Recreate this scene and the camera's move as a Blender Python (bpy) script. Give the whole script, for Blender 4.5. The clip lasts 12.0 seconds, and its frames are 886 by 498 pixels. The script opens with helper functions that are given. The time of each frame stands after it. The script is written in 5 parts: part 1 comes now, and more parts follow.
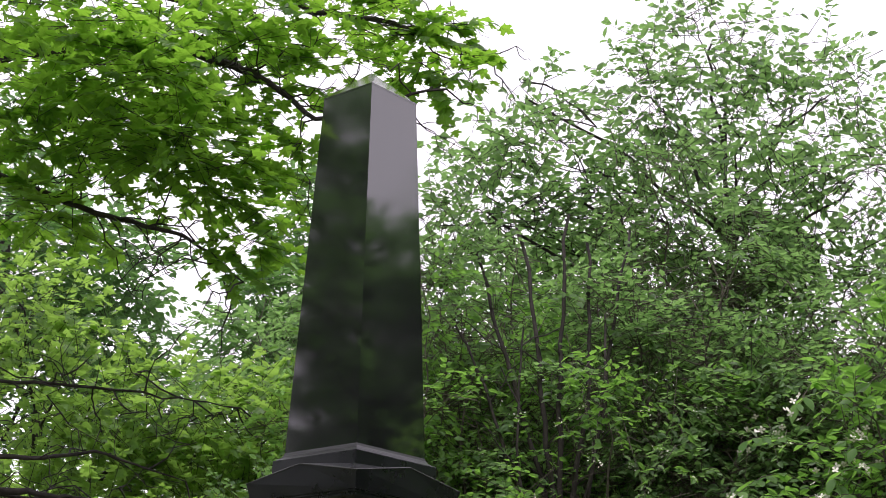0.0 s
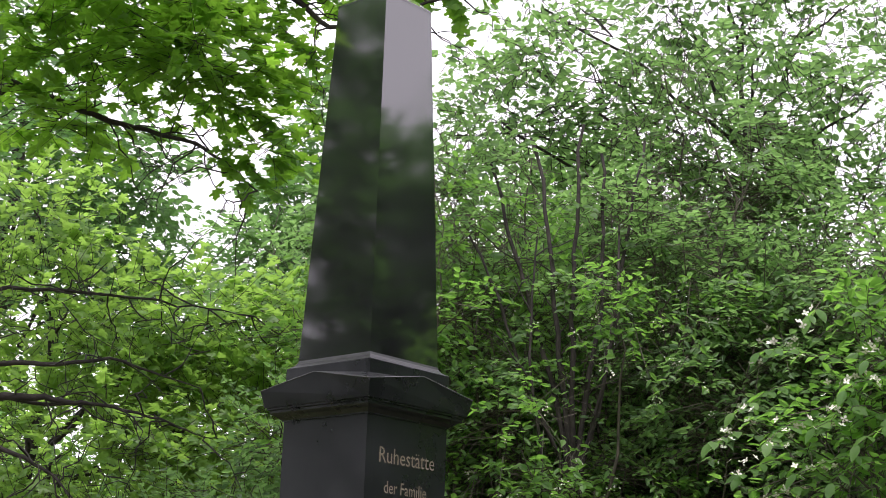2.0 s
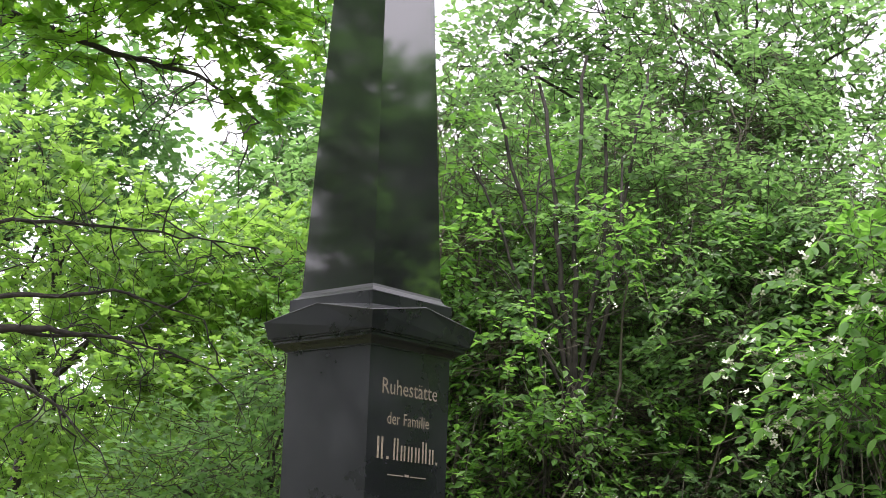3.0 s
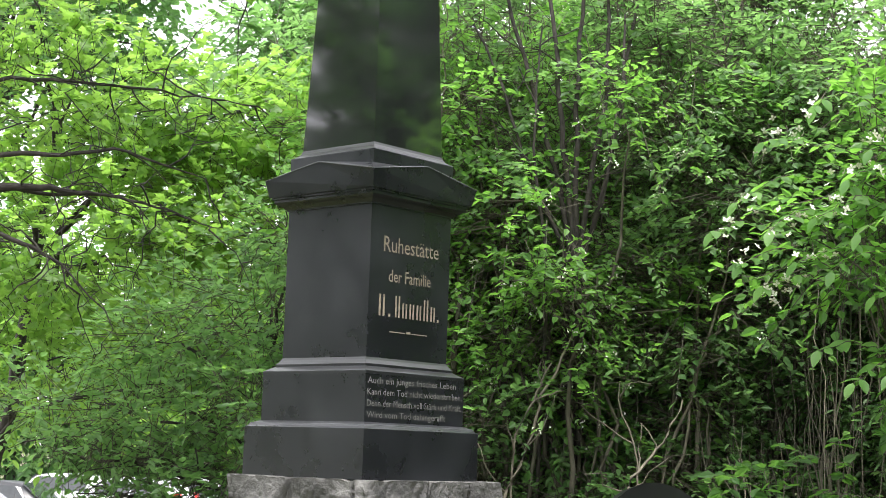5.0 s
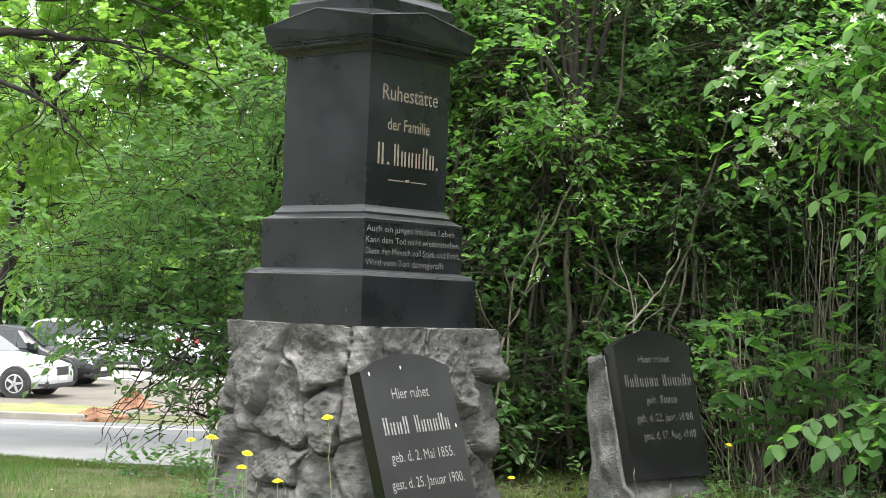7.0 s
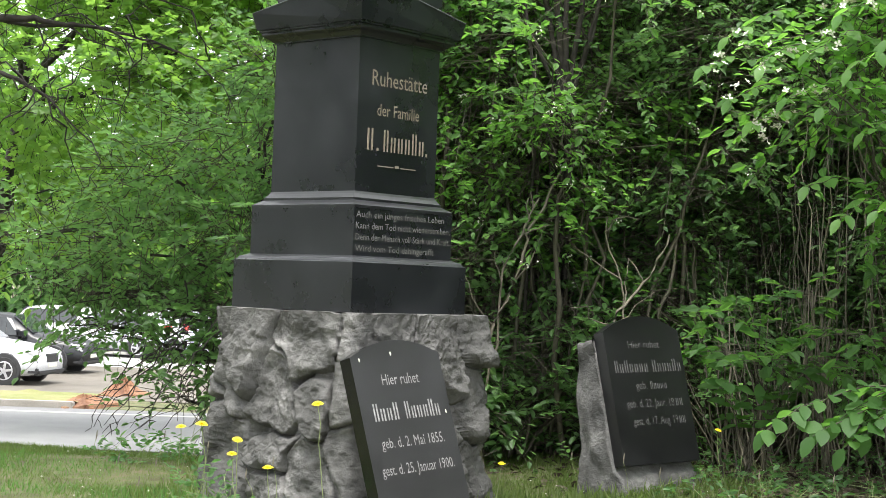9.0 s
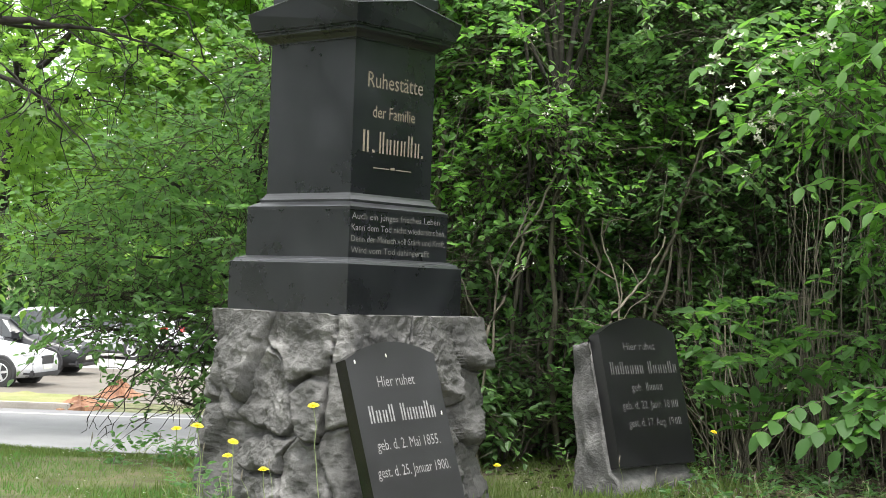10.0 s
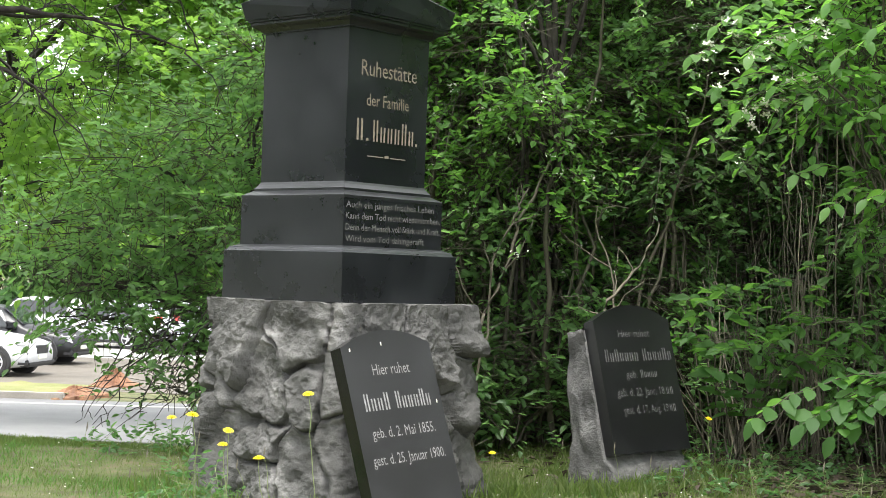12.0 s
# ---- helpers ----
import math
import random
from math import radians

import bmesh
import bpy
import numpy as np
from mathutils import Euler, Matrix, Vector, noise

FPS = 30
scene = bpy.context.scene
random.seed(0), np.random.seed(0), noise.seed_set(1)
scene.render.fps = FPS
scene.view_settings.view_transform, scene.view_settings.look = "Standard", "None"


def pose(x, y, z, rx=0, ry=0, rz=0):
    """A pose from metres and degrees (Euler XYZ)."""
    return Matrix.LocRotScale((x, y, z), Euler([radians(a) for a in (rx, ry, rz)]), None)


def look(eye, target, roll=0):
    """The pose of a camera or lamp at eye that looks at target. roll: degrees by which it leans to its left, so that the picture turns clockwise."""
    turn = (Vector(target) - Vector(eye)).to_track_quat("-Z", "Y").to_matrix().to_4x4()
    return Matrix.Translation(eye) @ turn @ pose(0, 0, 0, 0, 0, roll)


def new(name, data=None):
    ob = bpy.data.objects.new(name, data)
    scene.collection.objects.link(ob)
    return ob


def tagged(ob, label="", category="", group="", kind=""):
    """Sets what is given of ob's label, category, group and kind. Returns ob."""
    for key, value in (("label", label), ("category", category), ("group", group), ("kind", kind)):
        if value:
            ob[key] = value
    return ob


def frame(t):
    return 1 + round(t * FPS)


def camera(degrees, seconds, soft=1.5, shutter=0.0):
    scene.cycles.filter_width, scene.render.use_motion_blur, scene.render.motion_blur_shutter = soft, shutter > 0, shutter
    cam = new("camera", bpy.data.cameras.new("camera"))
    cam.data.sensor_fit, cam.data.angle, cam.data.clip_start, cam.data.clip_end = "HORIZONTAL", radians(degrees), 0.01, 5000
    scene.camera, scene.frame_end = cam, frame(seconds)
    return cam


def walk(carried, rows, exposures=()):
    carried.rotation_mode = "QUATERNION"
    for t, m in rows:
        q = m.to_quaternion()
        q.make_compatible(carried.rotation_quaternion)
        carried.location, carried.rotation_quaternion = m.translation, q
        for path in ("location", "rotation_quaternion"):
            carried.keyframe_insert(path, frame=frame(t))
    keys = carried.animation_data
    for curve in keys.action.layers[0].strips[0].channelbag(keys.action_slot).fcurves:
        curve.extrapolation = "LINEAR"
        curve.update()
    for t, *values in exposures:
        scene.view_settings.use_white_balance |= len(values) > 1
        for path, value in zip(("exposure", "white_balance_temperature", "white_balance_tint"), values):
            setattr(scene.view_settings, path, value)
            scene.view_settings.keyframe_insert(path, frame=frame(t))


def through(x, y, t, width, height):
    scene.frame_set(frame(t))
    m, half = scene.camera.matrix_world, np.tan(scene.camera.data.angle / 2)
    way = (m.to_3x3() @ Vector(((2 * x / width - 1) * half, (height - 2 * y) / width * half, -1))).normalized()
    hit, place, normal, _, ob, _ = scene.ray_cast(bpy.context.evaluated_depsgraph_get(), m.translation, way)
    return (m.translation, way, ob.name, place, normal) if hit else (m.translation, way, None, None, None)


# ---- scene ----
# The camera stands on one spot and tilts down: seconds, pitch, yaw, roll in degrees
EYE = 0.92
cam = camera(31.5, 12.0, soft=0.8)
ROWS = [
    (0.0, 18.417, -0.023, 1.532),
    (0.5, 18.352, 0.007, 1.525),
    (1.0, 17.414, 0.046, 1.596),
    (1.5, 16.334, 0.091, 1.786),
    (2.0, 15.122, 0.402, 1.990),
    (2.5, 13.988, 0.391, 1.930),
    (3.0, 12.631, 0.420, 1.951),
    (3.2, 12.241, 0.460, 1.941),
    (4.8, 7.980, 0.343, 1.909),
    (5.0, 7.478, 0.292, 1.910),
    (5.5, 6.226, 0.170, 1.910),
    (6.0, 4.725, 0.119, 1.951),
    (6.5, 3.212, 0.005, 2.056),
    (7.0, 1.954, 0.052, 2.189),
    (7.2, 1.552, 0.007, 2.145),
    (9.0, 1.463, -0.340, 2.085),
    (9.5, 1.496, -0.404, 2.072),
    (10.0, 1.532, -0.494, 2.084),
    (10.5, 1.467, -0.615, 1.830),
    (11.0, 1.371, -0.652, 1.807),
    (11.5, 1.124, -0.722, 1.790),
    (12.0, 1.102, -0.713, 1.850),
]
EXPOSURES = [(0.0, -0.05, 6500, 25), (1.5, 0.05, 6500, 25), (2.0, 0.35, 6500, 23), (2.6, 0.75, 6500, 21), (3.0, 0.88, 6500, 19), (5.0, 1.3, 6500, 12), (6.0, 1.3, 6500, 10), (7.0, 1.25, 6500, 9), (9.0, 1.18, 6500, 9), (12.0, 1.18, 6500, 9)]
walk(cam, [(t, pose(0, 0, EYE, 0, 0, yaw) @ pose(0, 0, 0, 90 + pitch, 0, 0) @ pose(0, 0, 0, 0, 0, roll)) for t, pitch, yaw, roll in ROWS], EXPOSURES)

# ---- world and sun: bright overcast day ----
SUN_DIR = Vector((-0.05, -0.30, 1.0)).normalized()   # towards the sun
world = bpy.data.worlds.new("overcast_sky")
scene.world = world
world.use_nodes = True
wn = world.node_tree.nodes
wl = world.node_tree.links
sky = wn.new("ShaderNodeTexSky")
sky.sky_type, sky.sun_disc = "NISHITA", False
sky.sun_elevation = math.asin(SUN_DIR.z)
sky.sun_rotation = math.atan2(SUN_DIR.x, SUN_DIR.y)
sky.dust_density, sky.air_density = 4.0, 1.0
sky_scale = wn.new("ShaderNodeVectorMath")
sky_scale.operation = "SCALE"
sky_scale.inputs["Scale"].default_value = 0.10
wl.new(sky.outputs[0], sky_scale.inputs[0])
cloud = wn.new("ShaderNodeMix")
cloud.data_type = "RGBA"
cloud.inputs["Factor"].default_value = 0.85
cloud.inputs[7].default_value = (1.0, 1.0, 1.03, 1)
wl.new(sky_scale.outputs[0], cloud.inputs[6])
wl.new(cloud.outputs[2], wn["Background"].inputs["Color"])
wn["Background"].inputs["Strength"].default_value = 1.6
sun = new("sun", bpy.data.lights.new("sun", "SUN"))
sun.data.energy, sun.data.angle, sun.data.color = 2.5, radians(24), (1.0, 0.97, 0.92)
sun.matrix_world = look(SUN_DIR * 60, (0, 0, 0))


# ---- materials ----
def material(name):
    m = bpy.data.materials.new(name)
    m.use_nodes = True
    return m, m.node_tree.nodes, m.node_tree.links, m.node_tree.nodes["Principled BSDF"]


def ramp(n, l, source, stops):
    r = n.new("ShaderNodeValToRGB")
    e = r.color_ramp.elements
    while len(e) < len(stops):
        e.new(0.5)
    for k, (at, c) in enumerate(stops):
        e[k].position, e[k].color = at, (*c, 1)
    l.new(source, r.inputs["Fac"])
    return r.outputs["Color"]


def noise_tex(n, l, scale, detail=6.0, rough=0.6, coords="Object"):
    c = n.new("ShaderNodeTexCoord")
    t = n.new("ShaderNodeTexNoise")
    t.inputs["Scale"].default_value, t.inputs["Detail"].default_value, t.inputs["Roughness"].default_value = scale, detail, rough
    l.new(c.outputs[coords], t.inputs["Vector"])
    return t.outputs["Fac"]


def mixed(n, l, fac, a, b, blend="MIX"):
    m = n.new("ShaderNodeMix")
    m.data_type, m.blend_type = "RGBA", blend
    for slot, v in (("Factor", fac), (6, a), (7, b)):
        if isinstance(v, (int, float)):
            m.inputs[slot].default_value = v
        elif isinstance(v, tuple):
            m.inputs[slot].default_value = (*v, 1)
        else:
            l.new(v, m.inputs[slot])
    return m.outputs[2]


def bump(n, l, p, height, strength, distance):
    b = n.new("ShaderNodeBump")
    b.inputs["Strength"].default_value, b.inputs["Distance"].default_value = strength, distance
    l.new(height, b.inputs["Height"])
    l.new(b.outputs["Normal"], p.inputs["Normal"])


def ranged(n, l, source, lo, hi, a=0.3, b=0.7):
    r = n.new("ShaderNodeMapRange")
    for k, v in (("From Min", a), ("From Max", b), ("To Min", lo), ("To Max", hi)):
        r.inputs[k].default_value = v
    l.new(source, r.inputs["Value"])
    return r.outputs["Result"]


def surface(name, stops, scale, rough=(0.6, 0.9), fine=60.0, relief=0.4, depth=0.004, coords="Object", metal=0.0):
    """Two scales of noise in colour, roughness and relief."""
    m, n, l, p = material(name)
    big = noise_tex(n, l, scale, coords=coords)
    small = noise_tex(n, l, fine, 4.0, 0.7, coords)
    c = ramp(n, l, big, stops)
    c = mixed(n, l, 0.35, c, ramp(n, l, small, [(0.3, (0.25, 0.25, 0.25)), (0.7, (0.8, 0.8, 0.8))]), "OVERLAY")
    l.new(c, p.inputs["Base Color"])
    l.new(ranged(n, l, small, *rough), p.inputs["Roughness"])
    p.inputs["Metallic"].default_value = metal
    bump(n, l, p, small, relief, depth)
    return m


def granite(name, base, rough, dust, ior=1.6):
    """Polished black granite with fine crystals, cloudy weathering and dusty film."""
    m, n, l, p = material(name)
    grain = noise_tex(n, l, 300.0, 3.0, 0.8)
    cloudy = noise_tex(n, l, 3.2, 5.0, 0.55)
    patch = noise_tex(n, l, 11.0, 6.0, 0.65)
    c = ramp(n, l, grain, [(0.35, tuple(v * 0.6 for v in base)), (0.62, base), (0.72, tuple(v * 3.2 for v in base))])
    film = mixed(n, l, 0.22, cloudy, patch)
    c = mixed(n, l, ranged(n, l, film, 0.0, dust, 0.35, 0.72), c, (0.11, 0.12, 0.14))
    l.new(c, p.inputs["Base Color"])
    l.new(ranged(n, l, film, rough[0], rough[1], 0.38, 0.66), p.inputs["Roughness"])
    p.inputs["IOR"].default_value = ior
    return m


def leaf_material(name, dark, light, through, sheen=0.45):
    """Leaf: diffuse with light coming through it and a waxy gloss, each leaf its own green."""
    m, n, l, p = material(name)
    geo = n.new("ShaderNodeNewGeometry")
    info = n.new("ShaderNodeObjectInfo")
    add = n.new("ShaderNodeMath")
    add.operation = "ADD"
    l.new(geo.outputs["Random Per Island"], add.inputs[0])
    l.new(info.outputs["Random"], add.inputs[1])
    frac = n.new("ShaderNodeMath")
    frac.operation = "FRACT"
    l.new(add.outputs[0], frac.inputs[0])
    c = ramp(n, l, frac.outputs[0], [(0.0, dark), (0.6, tuple((a + b) / 2 for a, b in zip(dark, light))), (1.0, light)])
    blotch = noise_tex(n, l, 34.0, 4.0, 0.6)
    c = mixed(n, l, 0.3, c, ramp(n, l, blotch, [(0.3, (0.3, 0.3, 0.3)), (0.7, (0.7, 0.7, 0.7))]), "OVERLAY")
    l.new(c, p.inputs["Base Color"])
    p.inputs["Roughness"].default_value = sheen
    p.inputs["Specular IOR Level"].default_value = 0.6
    tr = n.new("ShaderNodeBsdfTranslucent")
    l.new(mixed(n, l, 0.75, c, through), tr.inputs["Color"])
    mix = n.new("ShaderNodeMixShader")
    mix.inputs[0].default_value = 0.60
    l.new(p.outputs[0], mix.inputs[1])
    l.new(tr.outputs[0], mix.inputs[2])
    l.new(mix.outputs[0], n["Material Output"].inputs["Surface"])
    return m


GRANITE_SHAFT = granite("polished black granite", (0.012, 0.0115, 0.0135), (0.05, 0.11), 0.05, 2.2)
GRANITE_DIE = granite("weathered black granite", (0.0085, 0.0092, 0.0112), (0.22, 0.40), 0.13, 1.6)
GRANITE_EDGE = granite("worn granite edge", (0.035, 0.035, 0.036), (0.30, 0.5), 0.5)
GRANITE_FOOT = granite("dulled granite foot", (0.012, 0.0125, 0.014), (0.30, 0.48), 0.15)
GRANITE_PLATE = granite("grey-black fine granite", (0.022, 0.022, 0.023), (0.45, 0.60), 0.10)
GRANITE_PLATE_DARK = granite("black fine granite", (0.007, 0.007, 0.0075), (0.30, 0.45), 0.04)
GOLD = surface("dull gilded lettering", [(0.3, (0.16, 0.135, 0.10)), (0.7, (0.28, 0.24, 0.185))], 40.0, (0.5, 0.7), 200.0, 0.1, 0.001)
LETTER = surface("pale grey lettering", [(0.3, (0.13, 0.13, 0.13)), (0.7, (0.34, 0.34, 0.34))], 40.0, (0.6, 0.8), 200.0, 0.1, 0.001)
LETTER_VERSE = surface("dulled grey lettering", [(0.3, (0.09, 0.09, 0.085)), (0.7, (0.20, 0.20, 0.19))], 30.0, (0.6, 0.8), 200.0, 0.1, 0.001)
LETTER_FAINT = surface("faded grey lettering", [(0.3, (0.035, 0.035, 0.035)), (0.7, (0.11, 0.11, 0.11))], 30.0, (0.6, 0.8), 200.0, 0.1, 0.001)
ROCK = surface("rough grey rockwork", [(0.22, (0.032, 0.032, 0.031)), (0.40, (0.074, 0.073, 0.070)), (0.55, (0.108, 0.106, 0.102)), (0.70, (0.21, 0.206, 0.198))], 6.0, (0.8, 0.97), 40.0, 0.9, 0.014)
BARK = surface("dark grey-brown bark", [(0.3, (0.012, 0.010, 0.009)), (0.7, (0.045, 0.038, 0.032))], 16.0, (0.8, 0.95), 120.0, 0.7, 0.006)
CANE = surface("grey-brown shrub cane", [(0.3, (0.030, 0.028, 0.019)), (0.7, (0.095, 0.085, 0.058))], 14.0, (0.7, 0.9), 120.0, 0.5, 0.003)
DRYCANE = surface("pale dead cane", [(0.3, (0.075, 0.066, 0.048)), (0.7, (0.18, 0.16, 0.12))], 14.0, (0.7, 0.9), 120.0, 0.5, 0.003)
LAWN = surface("mossy lawn soil", [(0.25, (0.055, 0.045, 0.024)), (0.42, (0.07, 0.072, 0.026)), (0.52, (0.085, 0.105, 0.032)), (0.62, (0.13, 0.11, 0.06)), (0.75, (0.075, 0.10, 0.03))], 4.5, (0.85, 1.0), 45.0, 0.8, 0.02)
ROAD = surface("worn asphalt", [(0.3, (0.12, 0.12, 0.125)), (0.7, (0.175, 0.175, 0.175))], 0.7, (0.7, 0.9), 30.0, 0.3, 0.004)
PAVING = surface("pale dusty gravel", [(0.3, (0.075, 0.065, 0.052)), (0.7, (0.15, 0.135, 0.11))], 0.6, (0.8, 0.95), 20.0, 0.4, 0.006)
# lit copy of the paving, its brightness put into the colour
PAVING_LIT = surface("paving coloured as lit", [(0.3, (0.25, 0.245, 0.23)), (0.7, (0.34, 0.335, 0.32))], 0.8, (0.8, 0.95), 20.0, 0.3, 0.004)
KERB = surface("concrete kerb", [(0.3, (0.22, 0.20, 0.18)), (0.7, (0.34, 0.31, 0.28))], 2.0, (0.8, 0.95), 40.0, 0.4, 0.004)
CLAY = surface("orange clay rubble", [(0.3, (0.13, 0.06, 0.035)), (0.55, (0.22, 0.11, 0.06)), (0.7, (0.26, 0.16, 0.10))], 2.4, (0.85, 1.0), 14.0, 0.8, 0.03)
PETAL_YELLOW = surface("yellow petals", [(0.3, (0.80, 0.62, 0.01)), (0.7, (0.90, 0.76, 0.03))], 60.0, (0.5, 0.7), 200.0, 0.1, 0.001)
PETAL_WHITE = surface("white petals", [(0.3, (0.58, 0.58, 0.48)), (0.7, (0.70, 0.70, 0.60))], 60.0, (0.5, 0.7), 200.0, 0.1, 0.001)
STALK = surface("green stalk", [(0.3, (0.10, 0.14, 0.05)), (0.7, (0.20, 0.24, 0.10))], 30.0, (0.6, 0.8), 120.0, 0.1, 0.001)
DEADLEAF = surface("brown leaf litter", [(0.3, (0.024, 0.017, 0.011)), (0.7, (0.08, 0.06, 0.04))], 9.0, (0.8, 0.95), 60.0, 0.3, 0.003)
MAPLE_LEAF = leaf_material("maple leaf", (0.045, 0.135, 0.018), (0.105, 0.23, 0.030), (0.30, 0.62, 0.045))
# lit copy of the maple leaf: sunlight is put into its colour
MAPLE_LIT_LEAF = leaf_material("maple leaf coloured as sunlit", (0.066, 0.160, 0.030), (0.135, 0.262, 0.048), (0.35, 0.61, 0.095))
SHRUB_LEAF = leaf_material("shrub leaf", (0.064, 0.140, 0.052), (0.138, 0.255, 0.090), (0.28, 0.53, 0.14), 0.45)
# darker copy of the leaf greens, with shade put into its colour
DARK_LEAF = leaf_material("tree leaf coloured as shaded", (0.042, 0.106, 0.038), (0.092, 0.188, 0.068), (0.17, 0.37, 0.085), 0.45)
ORANGE_LEAF = leaf_material("mock orange leaf", (0.078, 0.19, 0.045), (0.155, 0.31, 0.075), (0.27, 0.58, 0.08), 0.45)
HAZEL_LEAF = leaf_material("hazel leaf", (0.048, 0.125, 0.032), (0.088, 0.195, 0.050), (0.18, 0.40, 0.06), 0.6)
GRASS = leaf_material("grass blade", (0.055, 0.095, 0.022), (0.15, 0.19, 0.06), (0.18, 0.29, 0.05), 0.6)


# ---- building helpers ----
def part(name, bm, mat, parent=None, label="", smooth=False):
    me = bpy.data.meshes.new(name)
    bm.normal_update()
    bm.to_mesh(me)
    bm.free()
    if mat:
        me.materials.append(mat)
    if smooth:
        me.polygons.foreach_set("use_smooth", [True] * len(me.polygons))
    ob = new(name, me)
    ob.parent = parent
    return tagged(ob, label)


def thing(name, m, label, category, group="", kind=""):
    ob = new(name)
    ob.matrix_world = m
    return tagged(ob, label, category, group, kind)


def mesh_object(name, verts, faces, mat, parent=None, label="", smooth=False):
    """One mesh from arrays; faces: an array of rows with the same number of corners, or a list of such arrays."""
    groups = faces if isinstance(faces, list) else [faces]
    me = bpy.data.meshes.new(name)
    loops = np.concatenate([g.reshape(-1) for g in groups]).astype(np.int32)
    totals = np.concatenate([np.full(len(g), g.shape[1]) for g in groups]).astype(np.int32)
    starts = np.concatenate([[0], np.cumsum(totals)[:-1]]).astype(np.int32)
    me.vertices.add(len(verts))
    me.vertices.foreach_set("co", np.asarray(verts, np.float32).reshape(-1))
    me.loops.add(len(loops))
    me.loops.foreach_set("vertex_index", loops)
    me.polygons.add(len(totals))
    me.polygons.foreach_set("loop_start", starts)
    me.polygons.foreach_set("loop_total", totals)
    me.polygons.foreach_set("use_smooth", np.full(len(totals), smooth))
    me.update(calc_edges=True)
    me.validate()
    me.materials.append(mat)
    ob = new(name, me)
    ob.parent = parent
    return tagged(ob, label)


def tube(points, radii, sides=6):
    """Vertices and quads of a tapered tube along points."""
    pts = np.asarray(points, float)
    d = np.gradient(pts, axis=0)
    d /= np.linalg.norm(d, axis=1)[:, None] + 1e-9
    ref = np.where(np.abs(d[:, 2:3]) > 0.9, np.array([[1.0, 0, 0]]), np.array([[0, 0, 1.0]]))
    a = np.cross(d, ref)
    a /= np.linalg.norm(a, axis=1)[:, None]
    b = np.cross(d, a)
    ang = np.linspace(0, 2 * np.pi, sides, endpoint=False)
    ring = a[:, None] * np.cos(ang)[None, :, None] + b[:, None] * np.sin(ang)[None, :, None]
    v = (pts[:, None] + ring * np.asarray(radii)[:, None, None]).reshape(-1, 3)
    k = np.arange(len(pts) - 1)[:, None] * sides
    j = np.arange(sides)[None, :]
    f = np.stack([k + j, k + (j + 1) % sides, k + sides + (j + 1) % sides, k + sides + j], -1).reshape(-1, 4)
    return v, f


def limb_curve(a, b, rng, sag=0.0, wander=0.12, n=9):
    """A wandering line from a to b; sag > 0 arches it upwards in between."""
    a, b = np.asarray(a, float), np.asarray(b, float)
    u = np.linspace(0, 1, n)
    p = a + (b - a) * u[:, None]
    length = np.linalg.norm(b - a)
    p[:, 2] += sag * length * np.sin(np.pi * u)
    w = np.cumsum(rng.normal(0, 1, (n, 3)), 0)
    w -= w[0] + (w[-1] - w[0]) * u[:, None]
    return p + w * wander * length / n


OVATE = (np.array([(0, 0, 0), (0.28, -0.27, 0.05), (0.66, -0.22, 0.04), (1, 0, -0.10), (0.66, 0.22, 0.04), (0.28, 0.27, 0.05)]),
         [np.array([(0, 3, 2, 1), (0, 5, 4, 3)])])
half = [(0.0, 0.0), (0.04, 0.22), (-0.02, 0.42), (0.20, 0.33), (0.30, 0.56), (0.50, 0.50), (0.47, 0.20), (0.68, 0.30), (0.76, 0.13), (1.0, 0.0)]
maple_out = half + [(u, -v) for u, v in half[-2:0:-1]]
MAPLE = (np.array([(0.36, 0, 0.03)] + [(u, v, -0.16 * abs(v) - 0.06 * u) for u, v in maple_out]),
         [np.array([(0, 1 + k, 1 + (k + 1) % len(maple_out)) for k in range(len(maple_out))])])
BLADE = (np.array([(0, -0.05, 0), (0.55, -0.03, 0.06), (1, 0, 0.22), (0.55, 0.03, 0.06), (0, 0.05, 0)]),
         [np.array([(0, 1, 3, 4)]), np.array([(1, 2, 3)])])


def unit(v):
    return v / (np.linalg.norm(v, axis=-1, keepdims=True) + 1e-9)


def leaves(template, pos, axis, normal, size):
    """Arrays of leaves: place, direction, facing and size of each."""
    tv, tf = template
    axis = unit(axis)
    side = unit(np.cross(normal, axis))
    nor = np.cross(axis, side)
    s = size[:, None, None]
    v = pos[:, None] + s * (tv[None, :, :1] * axis[:, None] + tv[None, :, 1:2] * side[:, None] + tv[None, :, 2:] * nor[:, None])
    base = np.arange(len(pos))[:, None, None] * len(tv)
    return v.reshape(-1, 3), [(f[None] + base).reshape(-1, f.shape[1]) for f in tf]


